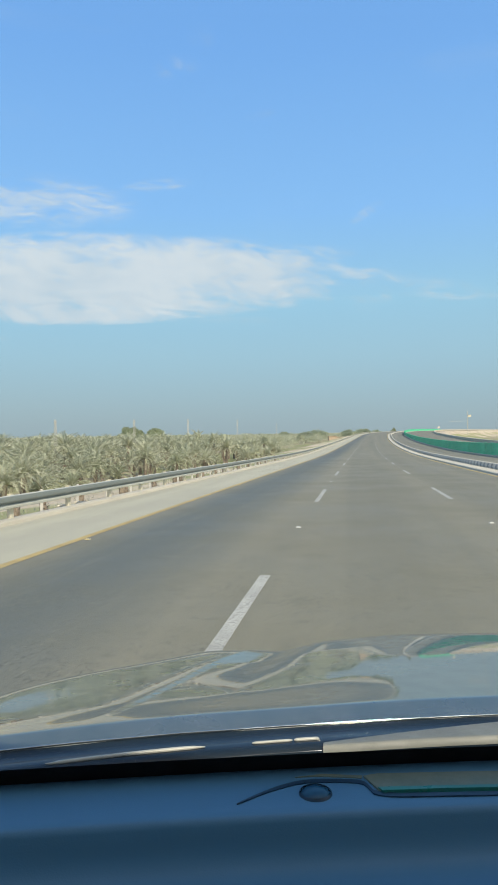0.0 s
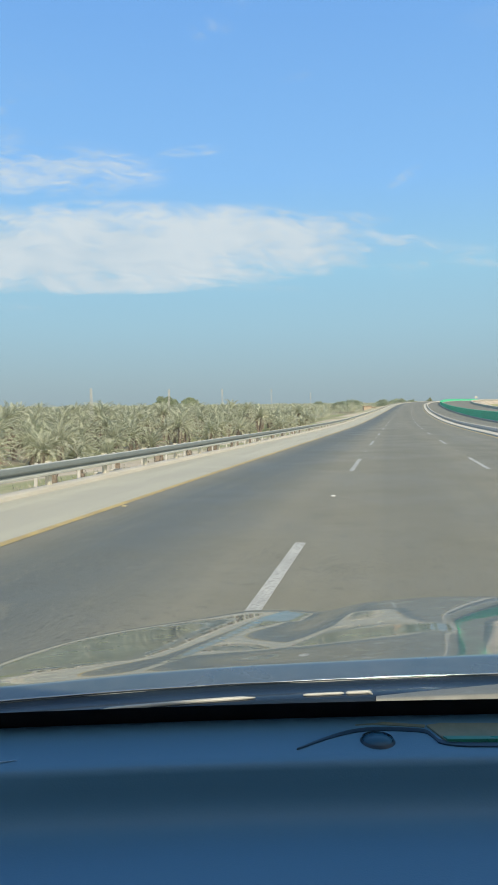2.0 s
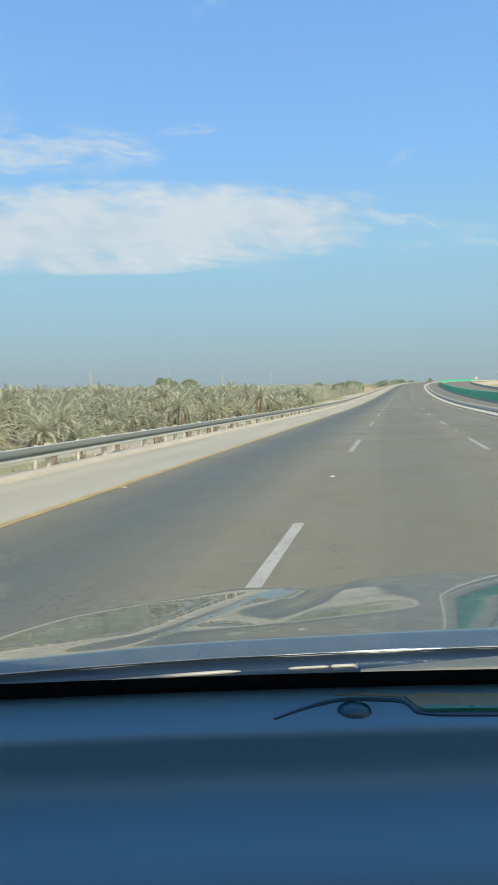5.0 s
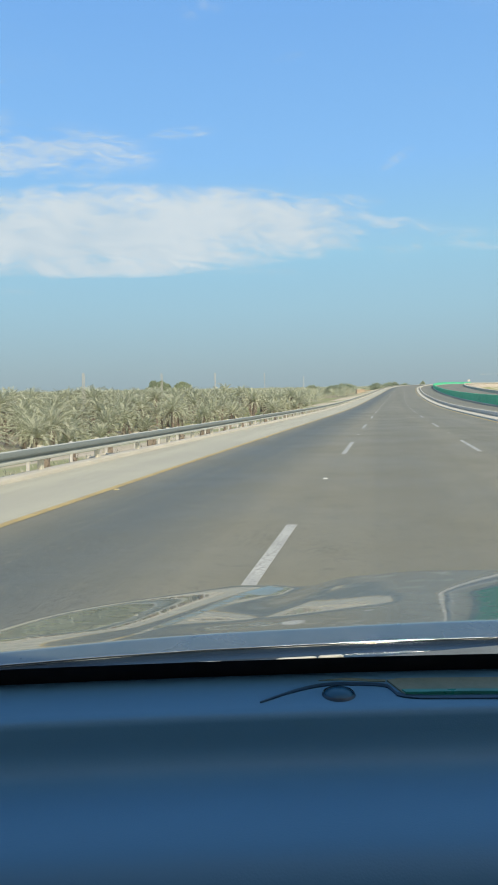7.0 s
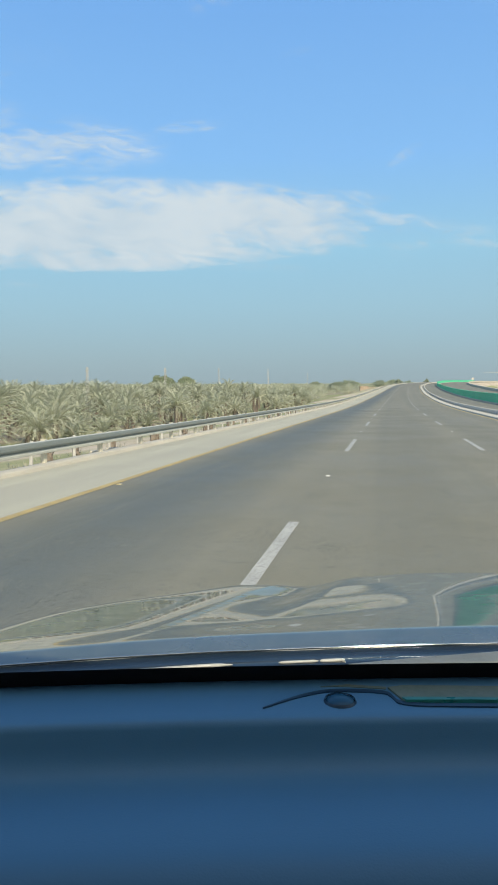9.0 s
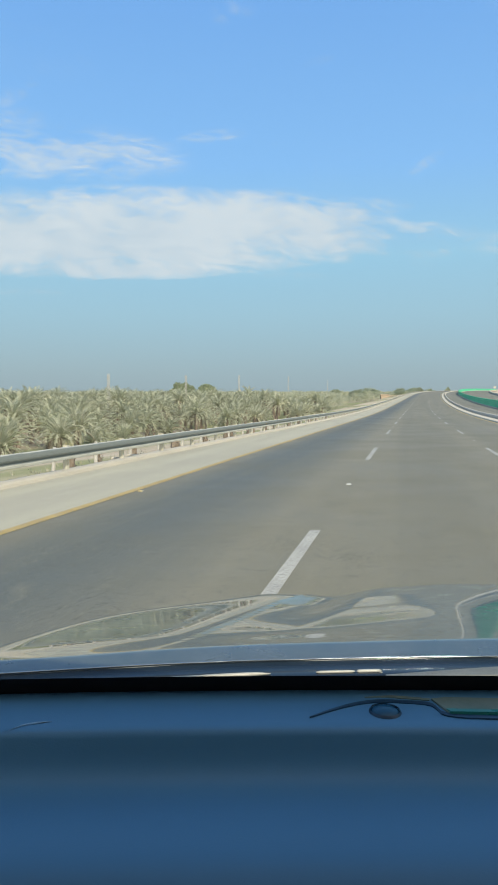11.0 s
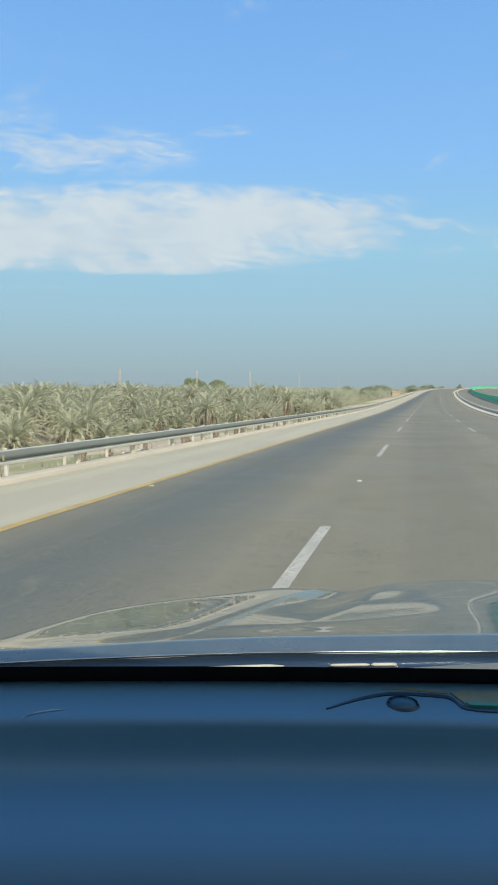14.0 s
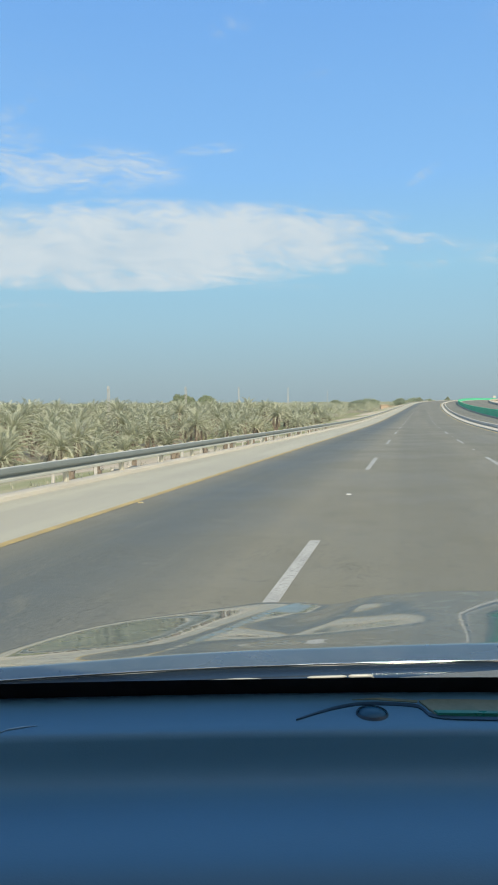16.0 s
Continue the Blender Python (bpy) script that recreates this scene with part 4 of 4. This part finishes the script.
def rear_edge(x):
    """The bonnet's rear edge, bowed back towards the sides."""
    w = 0.426 - math.sqrt((x - CX) ** 2 + 0.012)
    return 0.895 + 0.29 * w - (0.195 if w > 0 else 0.05) * w * w - 0.20 * max(0.0, -w - 0.17) ** 1.5


# dashboard and windscreen are laid out at a larger size and drawn in towards the driver's eye
CABIN = 0.813
CABIN_AT = Matrix.Translation((0, 0.02, 1.458)) @ Matrix.Scale(CABIN, 4) @ Matrix.Translation((0, -0.02, -1.458))


def dash_edge(x):
    """The far edge of the dashboard under the windscreen, before it is drawn in."""
    w = 0.422 - math.sqrt((x - CX) ** 2 + 0.012)
    return 0.776 + 0.222 * w - 0.06 * w * w


def narrowing(y):
    return 1.0 - 0.28 * (y - 0.85)


def ease(v, lo, hi):
    k = min(1.0, max(0.0, (v - lo) / (hi - lo)))
    return k * k * (3 - 2 * k)


def rear_lip(w):
    """Height along the bonnet: it falls forwards, a little less towards the nose, and turns down over a short bend towards its rear edge (w below 0)."""
    fall, rise_, bend_ = 0.1665, 0.12, 0.012
    if w > 0:
        m = min(w, 0.3)
        return -fall * w + 0.06 * m * (w - m / 2)
    k = min(-w, bend_) / bend_
    return fall * min(-w, bend_) - (fall + rise_) * bend_ * (k ** 3 - k ** 4 / 2) - rise_ * max(0.0, -w - bend_)


def bonnet_z(r, y, back):
    """Height of the bonnet at r (0 in the middle, about 0.95 at the wing's crest): hollow beside a sharp crease, wing, rolled side."""
    w = y - (back - 0.895) - 0.948 + 0.014 * ease(r, 0.55, 1.0)
    z = -0.3240 + rear_lip(w) - 0.0015 * ease(r, 0.55, 1.0)
    # the step down from the middle to the wing
    z -= (0.006 * ease(y - back, -0.02, 0.25) + 0.014 * ease(y - back, 0.0, 0.85)) * ease(r, 0.60, 0.80)
    # the hollow along the crease
    q = 0.73 + 0.10 * min(1.0, max(0.0, (y - 0.9) / 0.6)) - r
    if 0 < q < 0.45:
        z -= 0.0175 * ease(y - back, 0.0, 0.3) * (1 - 0.4 * ease(y, 1.35, 1.8)) * (ease(q, -0.0325, 0.13) if q < 0.13 else ease(q, 0.45, 0.13))
    # the wing's swell
    z += 0.009 * math.exp(-((y - 1.35) / 0.45) ** 2) * ease(r, 0.80, 0.98)
    if r > 0.93:
        z -= 1.6 * (r - 0.93) ** 2 + 22 * max(0, r - 0.99) ** 2
    if y > 1.62:
        z -= 0.8 * (y - 1.62) ** 2 + 6 * max(0, y - 2.0) ** 2
    return 1.47 + z


def bonnet_x(rr, y):
    """Sideways place of the bonnet: it narrows towards the nose, and the wings swell over the wheels."""
    return CX + rr * narrowing(y) + math.copysign(0.080 * ease(abs(rr), 0.78, 0.97) * math.exp(-((y - 1.22) / 0.30) ** 2), rr)


def make_car():
    car = tagged(new("car"), "grey metallic car on the road, seen from inside over its bonnet", "car")
    car.location = (CX, 0, 0)
    inv = Matrix.Translation((-CX, 0, 0))

    def add(name, me, label="", parent=None):
        me.transform(inv)
        return part(name, me, parent or car, label=label)

    # bonnet
    nx, ny = 340, 210
    verts, faces = [], []
    for j in range(ny + 1):
        for i in range(nx + 1):
            rr = -1.06 + 2.12 * i / nx
            x0 = CX + rr * narrowing(0.9)
            back = rear_edge(x0)
            if j < 8:       # rolled rear edge, turned down
                a = (8 - j) / 8 * 1.5
                x = CX + rr * narrowing(back)
                verts.append((x, back - 0.003 * math.sin(a), bonnet_z(abs(rr), back, back) - 0.003 * (1 - math.cos(a))))
            else:
                y = back + (2.12 - back) * ((j - 8) / (ny - 8)) ** 1.25
                verts.append((bonnet_x(rr, y), y, bonnet_z(abs(rr), y, back)))
            if i and j:
                a = j * (nx + 1) + i
                faces.append((a - 1 - (nx + 1), a - (nx + 1), a, a - 1))
    add("bonnet", mesh_of("bonnet", verts, faces, BONNET, True), "glossy grey bonnet with a hollow beside its crease")
    # glossy black trim below the edge
    verts, faces = [], []
    prof = [(0.004, -0.003), (0.001, -0.0012), (-0.002, -0.0012), (-0.004, -0.0020), (-0.007, -0.0034), (-0.014, -0.0048), (-0.026, -0.0052), (-0.030, -0.0046), (-0.040, -0.0046), (-0.052, -0.0060), (-0.056, -0.010), (-0.056, -0.016)]
    np_ = len(prof)
    for i in range(121):
        rr = -1.03 + 2.06 * i / 120
        x0 = CX + rr * narrowing(0.9)
        back = rear_edge(x0)
        z = bonnet_z(abs(rr), back, back)
        for dy, dz in prof:
            verts.append((CX + rr * narrowing(back), back + dy + 0.0004 * math.sin(rr * 23) + 0.0003 * math.sin(rr * 61 + 1), z + dz))
        if i:
            for k in range(np_ - 1):
                a = i * np_ + k
                faces.append((a - np_, a, a + 1, a - np_ + 1))
    add("edge_trim", mesh_of("edge_trim", verts, faces, GLOSS_BLACK, True), "glossy black trim under the bonnet edge")
    # metal bead added on the very edge of the bonnet skin for its highlight
    bead = []
    for i in range(121):
        rr = -1.03 + 2.06 * i / 120
        back = rear_edge(CX + rr * narrowing(0.9))
        bead.append(Vector((CX + rr * narrowing(back), back - 0.0018 + 0.0004 * math.sin(rr * 23) + 0.0003 * math.sin(rr * 61 + 1), bonnet_z(abs(rr), back, back) + 0.0002)))
    verts, faces = [], []
    tube_rings(verts, faces, bead, [0.0015] * len(bead), 10)
    add("edge_bead", mesh_of("edge_bead", verts, faces, HIGHLIGHT_BEAD, True), "thin metal bead for the highlight on the bonnet edge")
    # pale rods that lie on the trim, with rounded ends
    for xa, xb, thick in ((-0.118, -0.072, 0.0017), (-0.0705, -0.040, 0.0021), (-0.335, -0.170, 0.0023), (-0.535, -0.500, 0.0024)):
        rod = []
        for i in range(25):
            x = xa + (xb - xa) * i / 24
            back = rear_edge(x)
            drop = 0.006 * max(0.0, (x - xb) / 0.006 + 1) ** 2 if xb == -0.040 else 0.0
            rod.append(Vector((x, back - 0.034 - drop, bonnet_z(abs(x - CX) / narrowing(back), back, back) - 0.0035 - drop * 0.3)))
        verts, faces = [], []
        tube_rings(verts, faces, rod, [thick * min(1.0, 0.25 + 8 * i / 24, 0.25 + 8 * (24 - i) / 24) for i in range(25)], 10)
        add("cowl_rod", mesh_of("cowl_rod", verts, faces, COWL_ROD, True), "thin pale rod on the cowl")
    # the dusty beige panel of the cowl, which widens towards the middle
    verts, faces = [], []
    for i in range(61):
        x = -0.036 + 0.90 * i / 60
        back = rear_edge(x)
        z = bonnet_z(abs(x - CX) / narrowing(back), back, back)
        front = -0.010 - 0.034 * max(0.0, 1 - i / 15)
        for dy, dz in ((front, -0.007), (front - 0.001, -0.0042), (front - 0.003, -0.0036), (-0.050, -0.0036), (-0.0535, -0.0028), (-0.057, -0.0036), (-0.058, -0.012)):
            verts.append((x, back + dy, z + dz))
        if i:
            for k in range(6):
                a = i * 7 + k
                faces.append((a - 7, a, a + 1, a - 6))
    add("cowl_panel", mesh_of("cowl_panel", verts, faces, COWL_PALE, True), "dusty beige cowl panel")
    # black cowl in the gap between bonnet and windscreen
    verts, faces = [], []
    for i in range(81):
        x = CX - 1.0 + 2.0 * i / 80
        foot = (CABIN_AT @ Vector((x / CABIN, dash_edge(x / CABIN), 1.12))).y
        row = [(rear_edge(x) + 0.10, 1.07), (rear_edge(x) - 0.03, 1.065), (foot + 0.05, 1.12), (foot + 0.008, 1.190), (foot - 0.03, 1.175)]
        for y, z in row:
            verts.append((x, y, z))
        if i:
            for k in range(4):
                a = i * 5 + k
                faces.append((a - 5, a, a + 1, a - 4))
    add("cowl", mesh_of("cowl", verts, faces, BLACK_TRIM, True), "matt black plastic cowl")

    # dashboard: far shelf, a crease, then the padded part that rolls towards the cabin
    prof = [(0.004, 1.09), (0.003, 1.145), (-0.002, 1.153), (-0.012, 1.1560), (-0.05, 1.1565), (-0.090, 1.1560), (-0.100, 1.1555), (-0.104, 1.1535), (-0.106, 1.149),
            (-0.108, 1.138), (-0.111, 1.128), (-0.116, 1.119), (-0.124, 1.1135), (-0.136, 1.1115), (-0.152, 1.1122), (-0.172, 1.1145), (-0.195, 1.1168), (-0.215, 1.1180),
            (-0.232, 1.1178), (-0.244, 1.1160), (-0.255, 1.1115), (-0.265, 1.1035), (-0.274, 1.092), (-0.29, 1.06), (-0.34, 0.98), (-0.365, 0.92), (-0.36, 0.85), (-0.32, 0.6)]
    def loft(rows):
        verts, faces = [], []
        m = len(rows)
        for i in range(81):
            x = CX - 1.08 + 2.16 * i / 80
            for dy, z in rows:
                verts.append((x, dash_edge(x) + dy, z))
            if i:
                for k in range(m - 1):
                    a = i * m + k
                    faces.append((a - m, a, a + 1, a + 1 - m))
        return verts, faces

    dash = add("dashboard", mesh_of("dashboard", *loft(prof), DASH, True), "dark blue soft plastic dashboard")

    def inlay(name, plan, z0, z1, mat, label):
        bm = bmesh.new()
        lower = [bm.verts.new((x + 0.0035 - CX, y - 0.004, z0)) for x, y in plan]
        upper = [bm.verts.new((x + 0.0035 - CX, y - 0.004, z1)) for x, y in plan]
        bm.faces.new(upper)
        for i in range(len(plan)):
            bm.faces.new((lower[i], lower[(i + 1) % len(plan)], upper[(i + 1) % len(plan)], upper[i]))
        part(name, bm_mesh(name, bm, mat), dash, label=label)

    # defroster vent let into the shelf, its dark lip, and the domed light sensor
    def along(x, y0):
        return y0 + (dash_edge(x) - dash_edge(0.016)) * 0.8
    xs = [0.02 + 0.76 * i / 12 for i in range(13)]
    inlay("vent_grille", [(0.006, 0.742), (0.022, 0.713)] + [(x, along(x, 0.7125)) for x in xs[1:]] + [(x, along(x, 0.748)) for x in reversed(xs)], 1.154, 1.1585, GRILLE, "olive plastic defroster grille")
    inlay("vent_ledge", [(-0.062, 0.7335), (-0.04, 0.7385), (0.004, 0.7395), (0.005, 0.7445), (-0.035, 0.7435)], 1.154, 1.1575, GRILLE, "thin olive ledge above the vent lip")
    inlay("vent_edge", [(0.024, 0.7115)] + [(x, along(x, 0.7115)) for x in xs[1:]] + [(x, along(x, 0.7170)) for x in reversed(xs)], 1.154, 1.1600, TEAL, "teal lower edge of the vent")
    lip = [(-0.112, 0.676), (-0.092, 0.699), (-0.072, 0.718), (-0.050, 0.7305), (-0.02, 0.7345), (0.004, 0.7355), (0.010, 0.728), (0.018, 0.7095)]
    lip = lip + [(x, along(x, 0.7085)) for x in xs[1:]]
    for k in range(2):      # cut the corners of the line twice
        lip = [lip[0]] + [(a[0] * w + b[0] * (1 - w), a[1] * w + b[1] * (1 - w)) for a, b in zip(lip, lip[1:]) for w in (0.75, 0.25)] + [lip[-1]]
    under = [(x, y - min(0.0068, 0.0012 + 0.0006 * k)) for k, (x, y) in enumerate(lip)]
    inlay("vent_lip", under + lip[::-1], 1.1540, 1.1576, PLASTIC, "dark curved lip of the vent")
    bm = bmesh.new()
    bmesh.ops.create_uvsphere(bm, u_segments=28, v_segments=14, radius=0.0148)
    for v in bm.verts:
        v.co.z = max(v.co.z, 0) * 0.42
    ring = bmesh.new()
    bmesh.ops.create_cone(ring, cap_ends=False, segments=36, radius1=0.0166, radius2=0.0148, depth=0.003)
    part("sensor_ring", bm_mesh("sensor_ring", ring, PLASTIC, True), dash, Matrix.Translation((-0.0365 - CX, 0.701, 1.1572)), "thin dark ring round the sensor")
    part("light_sensor", bm_mesh("light_sensor", bm, SENSOR, True), dash, Matrix.Translation((-0.0365 - CX, 0.701, 1.1555)), "small round domed light sensor")

    # a small pale curved mark on the edge of the shelf
    verts, faces = [], []
    tube_rings(verts, faces, [Vector((x - CX, y, z)) for x, y, z in ((-0.384, 0.585, 1.1560), (-0.376, 0.5965, 1.1565), (-0.365, 0.6035, 1.1568), (-0.352, 0.610, 1.1566))], [0.0003, 0.0009, 0.0010, 0.0003], 6)
    part("scuff_mark", mesh_of("scuff_mark", verts, faces, PALE_MARK, True), dash, label="small pale mark on the shelf edge")

    for ob in (dash, *dash.children):
        ob.data.transform(inv @ CABIN_AT @ inv.inverted() @ ob.matrix_basis)
        ob.matrix_basis = Matrix()

    # windscreen
    verts, faces = [], []
    for j in range(10):
        t = j / 8
        for i in range(13):
            x = CX + (-1.12 + 2.24 * i / 12) * (1 - 0.20 * t)
            y = dash_edge(x) + 0.012 - 0.70 * t + 0.05 * math.sin(math.pi * t)
            verts.append((x, y, 1.125 + 0.58 * t + 0.04 * math.sin(math.pi * t)))
            if i and j:
                a = j * 13 + i
                faces.append((a - 14, a - 13, a, a - 1))
    me = mesh_of("windscreen", verts, faces, GLASS, True)
    me.transform(CABIN_AT)
    screen = add("windscreen", me, "clear slightly dusty windscreen with a haze veil")
    screen.visible_shadow = False

    # black printed band along the foot of the windscreen
    verts, faces = [], []
    for j in range(4):
        t = 0.043 + 0.035 * j / 3
        for i in range(41):
            x = CX + (-1.10 + 2.20 * i / 40) * (1 - 0.20 * t)
            y = dash_edge(x) + 0.012 - 0.70 * t + 0.05 * math.sin(math.pi * t)
            verts.append((x, y - 0.0010, 1.125 + 0.58 * t + 0.04 * math.sin(math.pi * t) - 0.0012))
            if i and j:
                a = j * 41 + i
                faces.append((a - 42, a - 41, a, a - 1))
    band = part("black_band", mesh_of("black_band", verts, faces, BLACK_TRIM, True), screen, label="black printed band at the foot of the windscreen")
    band.data.transform(inv @ CABIN_AT)

    # closed shell round the cabin: roof, sides with window openings, back, floor
    def slab(name, x0, x1, y0, y1, z0, z1, mat, label="", bevel=0.02):
        me = box_mesh(name, (x1 - x0, y1 - y0, z1 - z0), mat, bevel)
        me.transform(Matrix.Translation(((x0 + x1) / 2, (y0 + y1) / 2, z0)))
        return add(name, me, label)

    # lower body: one shell lofted from tail to nose, open towards the bonnet and the cabin
    def half_width(y):
        if y > 0.75:
            return 1.0 - 0.30 * max(0.0, y - 1.75) ** 2 - 0.25 * max(0.0, y - 2.0)
        return 1.0 - 0.06 * ease(y, -1.6, -2.8)

    def side_top(y):
        if y > 0.74:
            return bonnet_z(1.04, y, rear_edge(CX - 0.98)) - 0.10 * ease(y, 0.74, 1.1) - 0.012
        return 1.075 - 0.03 * ease(y, 0.74, -2.8)

    stations = [-2.8, -2.6, -2.3, -2.13, -2.0, -1.75, -1.5, -1.37, -1.1, -0.5, 0.0, 0.5, 0.74, 0.9, 1.0, 1.13, 1.38, 1.63, 1.76, 1.9, 2.05, 2.2]
    for side in (-1, 1):
        verts, faces = [], []
        for i, y in enumerate(stations):
            hw, top = half_width(y), side_top(y)
            arch = 0.32
            for wy in (1.38, -1.75):
                if abs(y - wy) < 0.40:
                    arch = max(arch, 0.345 + math.sqrt(max(0.0, 0.40 ** 2 - (y - wy) ** 2)))
            arch = min(arch, top - 0.08)
            row = [(hw - 0.03, arch), (hw, arch + 0.02), (hw + 0.02, arch + (top - arch) * 0.5), (hw + 0.01, top - 0.05), (hw - 0.02, top)]
            if y > 0.74:
                row += [((hw + bonnet_x(1.05, y) - CX) / 2 - 0.01, (top + bonnet_z(1.04, y, rear_edge(CX - 0.98))) / 2 + 0.01), (bonnet_x(1.045, y) - CX, bonnet_z(1.045, y, rear_edge(CX - 0.98)) - 0.004)]
            else:
                row += [(hw - 0.06, top + 0.002), (hw - 0.10, top - 0.02)]
            verts += [(CX + side * w, y, z) for w, z in row]
            if i:
                for k in range(6):
                    a = i * 7 + k
                    faces.append((a - 7, a, a + 1, a - 6))
        add("body_side", mesh_of("body_side", verts, faces, BONNET, True))
    # unseen roof, run out past the windscreen top to shade the dashboard
    slab("roof", CX - 0.79, CX + 0.79, -2.59, 0.14, 1.71, 1.76, BONNET, "grey metallic roof", 0.024)
    for side in (-1, 1):
        for ya, yb in ((-0.10, 0.54), (-1.20, -0.10), (-2.45, -1.20)):
            w0, w1 = half_width(ya) - 0.05, 0.75
            verts = [(CX + side * w0, ya + 0.04, 1.07), (CX + side * w0, yb - 0.04, 1.07), (CX + side * w1, min(yb - 0.04, 0.04), 1.70), (CX + side * w1, ya + 0.06, 1.70)]
            # the rear panes are dark to hold light off the dashboard
            pane = add("side_window", mesh_of("side_window", verts, [(0, 1, 2, 3)], GLASS if yb > 0 else DIMMING_GLASS), "clear side window" if yb > 0 else "unseen dark side pane added to dim the cabin")
            pane.visible_shadow = yb < 0
            verts, faces = [], []
            tube_rings(verts, faces, [Vector((CX + side * w0, ya, 1.05)), Vector((CX + side * w1, ya + 0.02, 1.72))], [0.045, 0.04], 8)
            add("pillar", mesh_of("pillar", verts, faces, BLACK_TRIM, True))
        verts, faces = [], []
        tube_rings(verts, faces, [Vector((CX + side * 0.93, 0.57, 1.07)), Vector((CX + side * 0.86, 0.30, 1.45)), Vector((CX + side * 0.75, 0.05, 1.72))], [0.03, 0.035, 0.04], 8)
        add("pillar", mesh_of("pillar", verts, faces, BLACK_TRIM, True))
    # unseen pale lining under the roof, added to bounce light onto the dashboard
    slab("headliner", CX - 0.74, CX + 0.74, -2.48, 0.02, 1.692, 1.706, BOUNCE_LINING, "unseen pale grey panel added to bounce light into the cabin", 0.005)
    slab("tail", CX - 0.92, CX + 0.92, -2.84, -2.74, 0.40, 1.10, BONNET)
    slab("tail_panel", CX - 0.74, CX + 0.74, -2.60, -2.50, 1.08, 1.73, BONNET)
    slab("boot_ledge", CX - 0.90, CX + 0.90, -2.76, -2.50, 1.055, 1.085, BONNET, bevel=0.012)
    slab("floor_pan", CX - 0.90, CX + 0.90, -2.74, 2.0, 0.30, 0.38, BLACK_TRIM)
    slab("bumper", CX - 0.80, CX + 0.80, 2.02, 2.20, 0.34, 0.70, BONNET, bevel=0.06)
    for sx in (-1, 1):
        for y in (1.38, -1.75):
            bm = bmesh.new()
            bmesh.ops.create_cone(bm, cap_ends=True, segments=40, radius1=0.34, radius2=0.34, depth=0.22)
            bmesh.ops.bevel(bm, geom=[e for e in bm.edges if len(e.link_faces) == 2 and abs(e.verts[0].co.z - e.verts[1].co.z) < 0.01], offset=0.03, segments=3, affect="EDGES")
            wheel = part("wheel", bm_mesh("wheel", bm, BLACK_TRIM), car, pose(sx * 0.87, y, 0.345 + rise(y), 0, 90, 0))
            bm = bmesh.new()
            bmesh.ops.create_cone(bm, cap_ends=True, segments=28, radius1=0.22, radius2=0.18, depth=0.05)
            part("rim", bm_mesh("rim", bm, GALVANISED), wheel, pose(0, 0, sx * 0.10))


make_car()
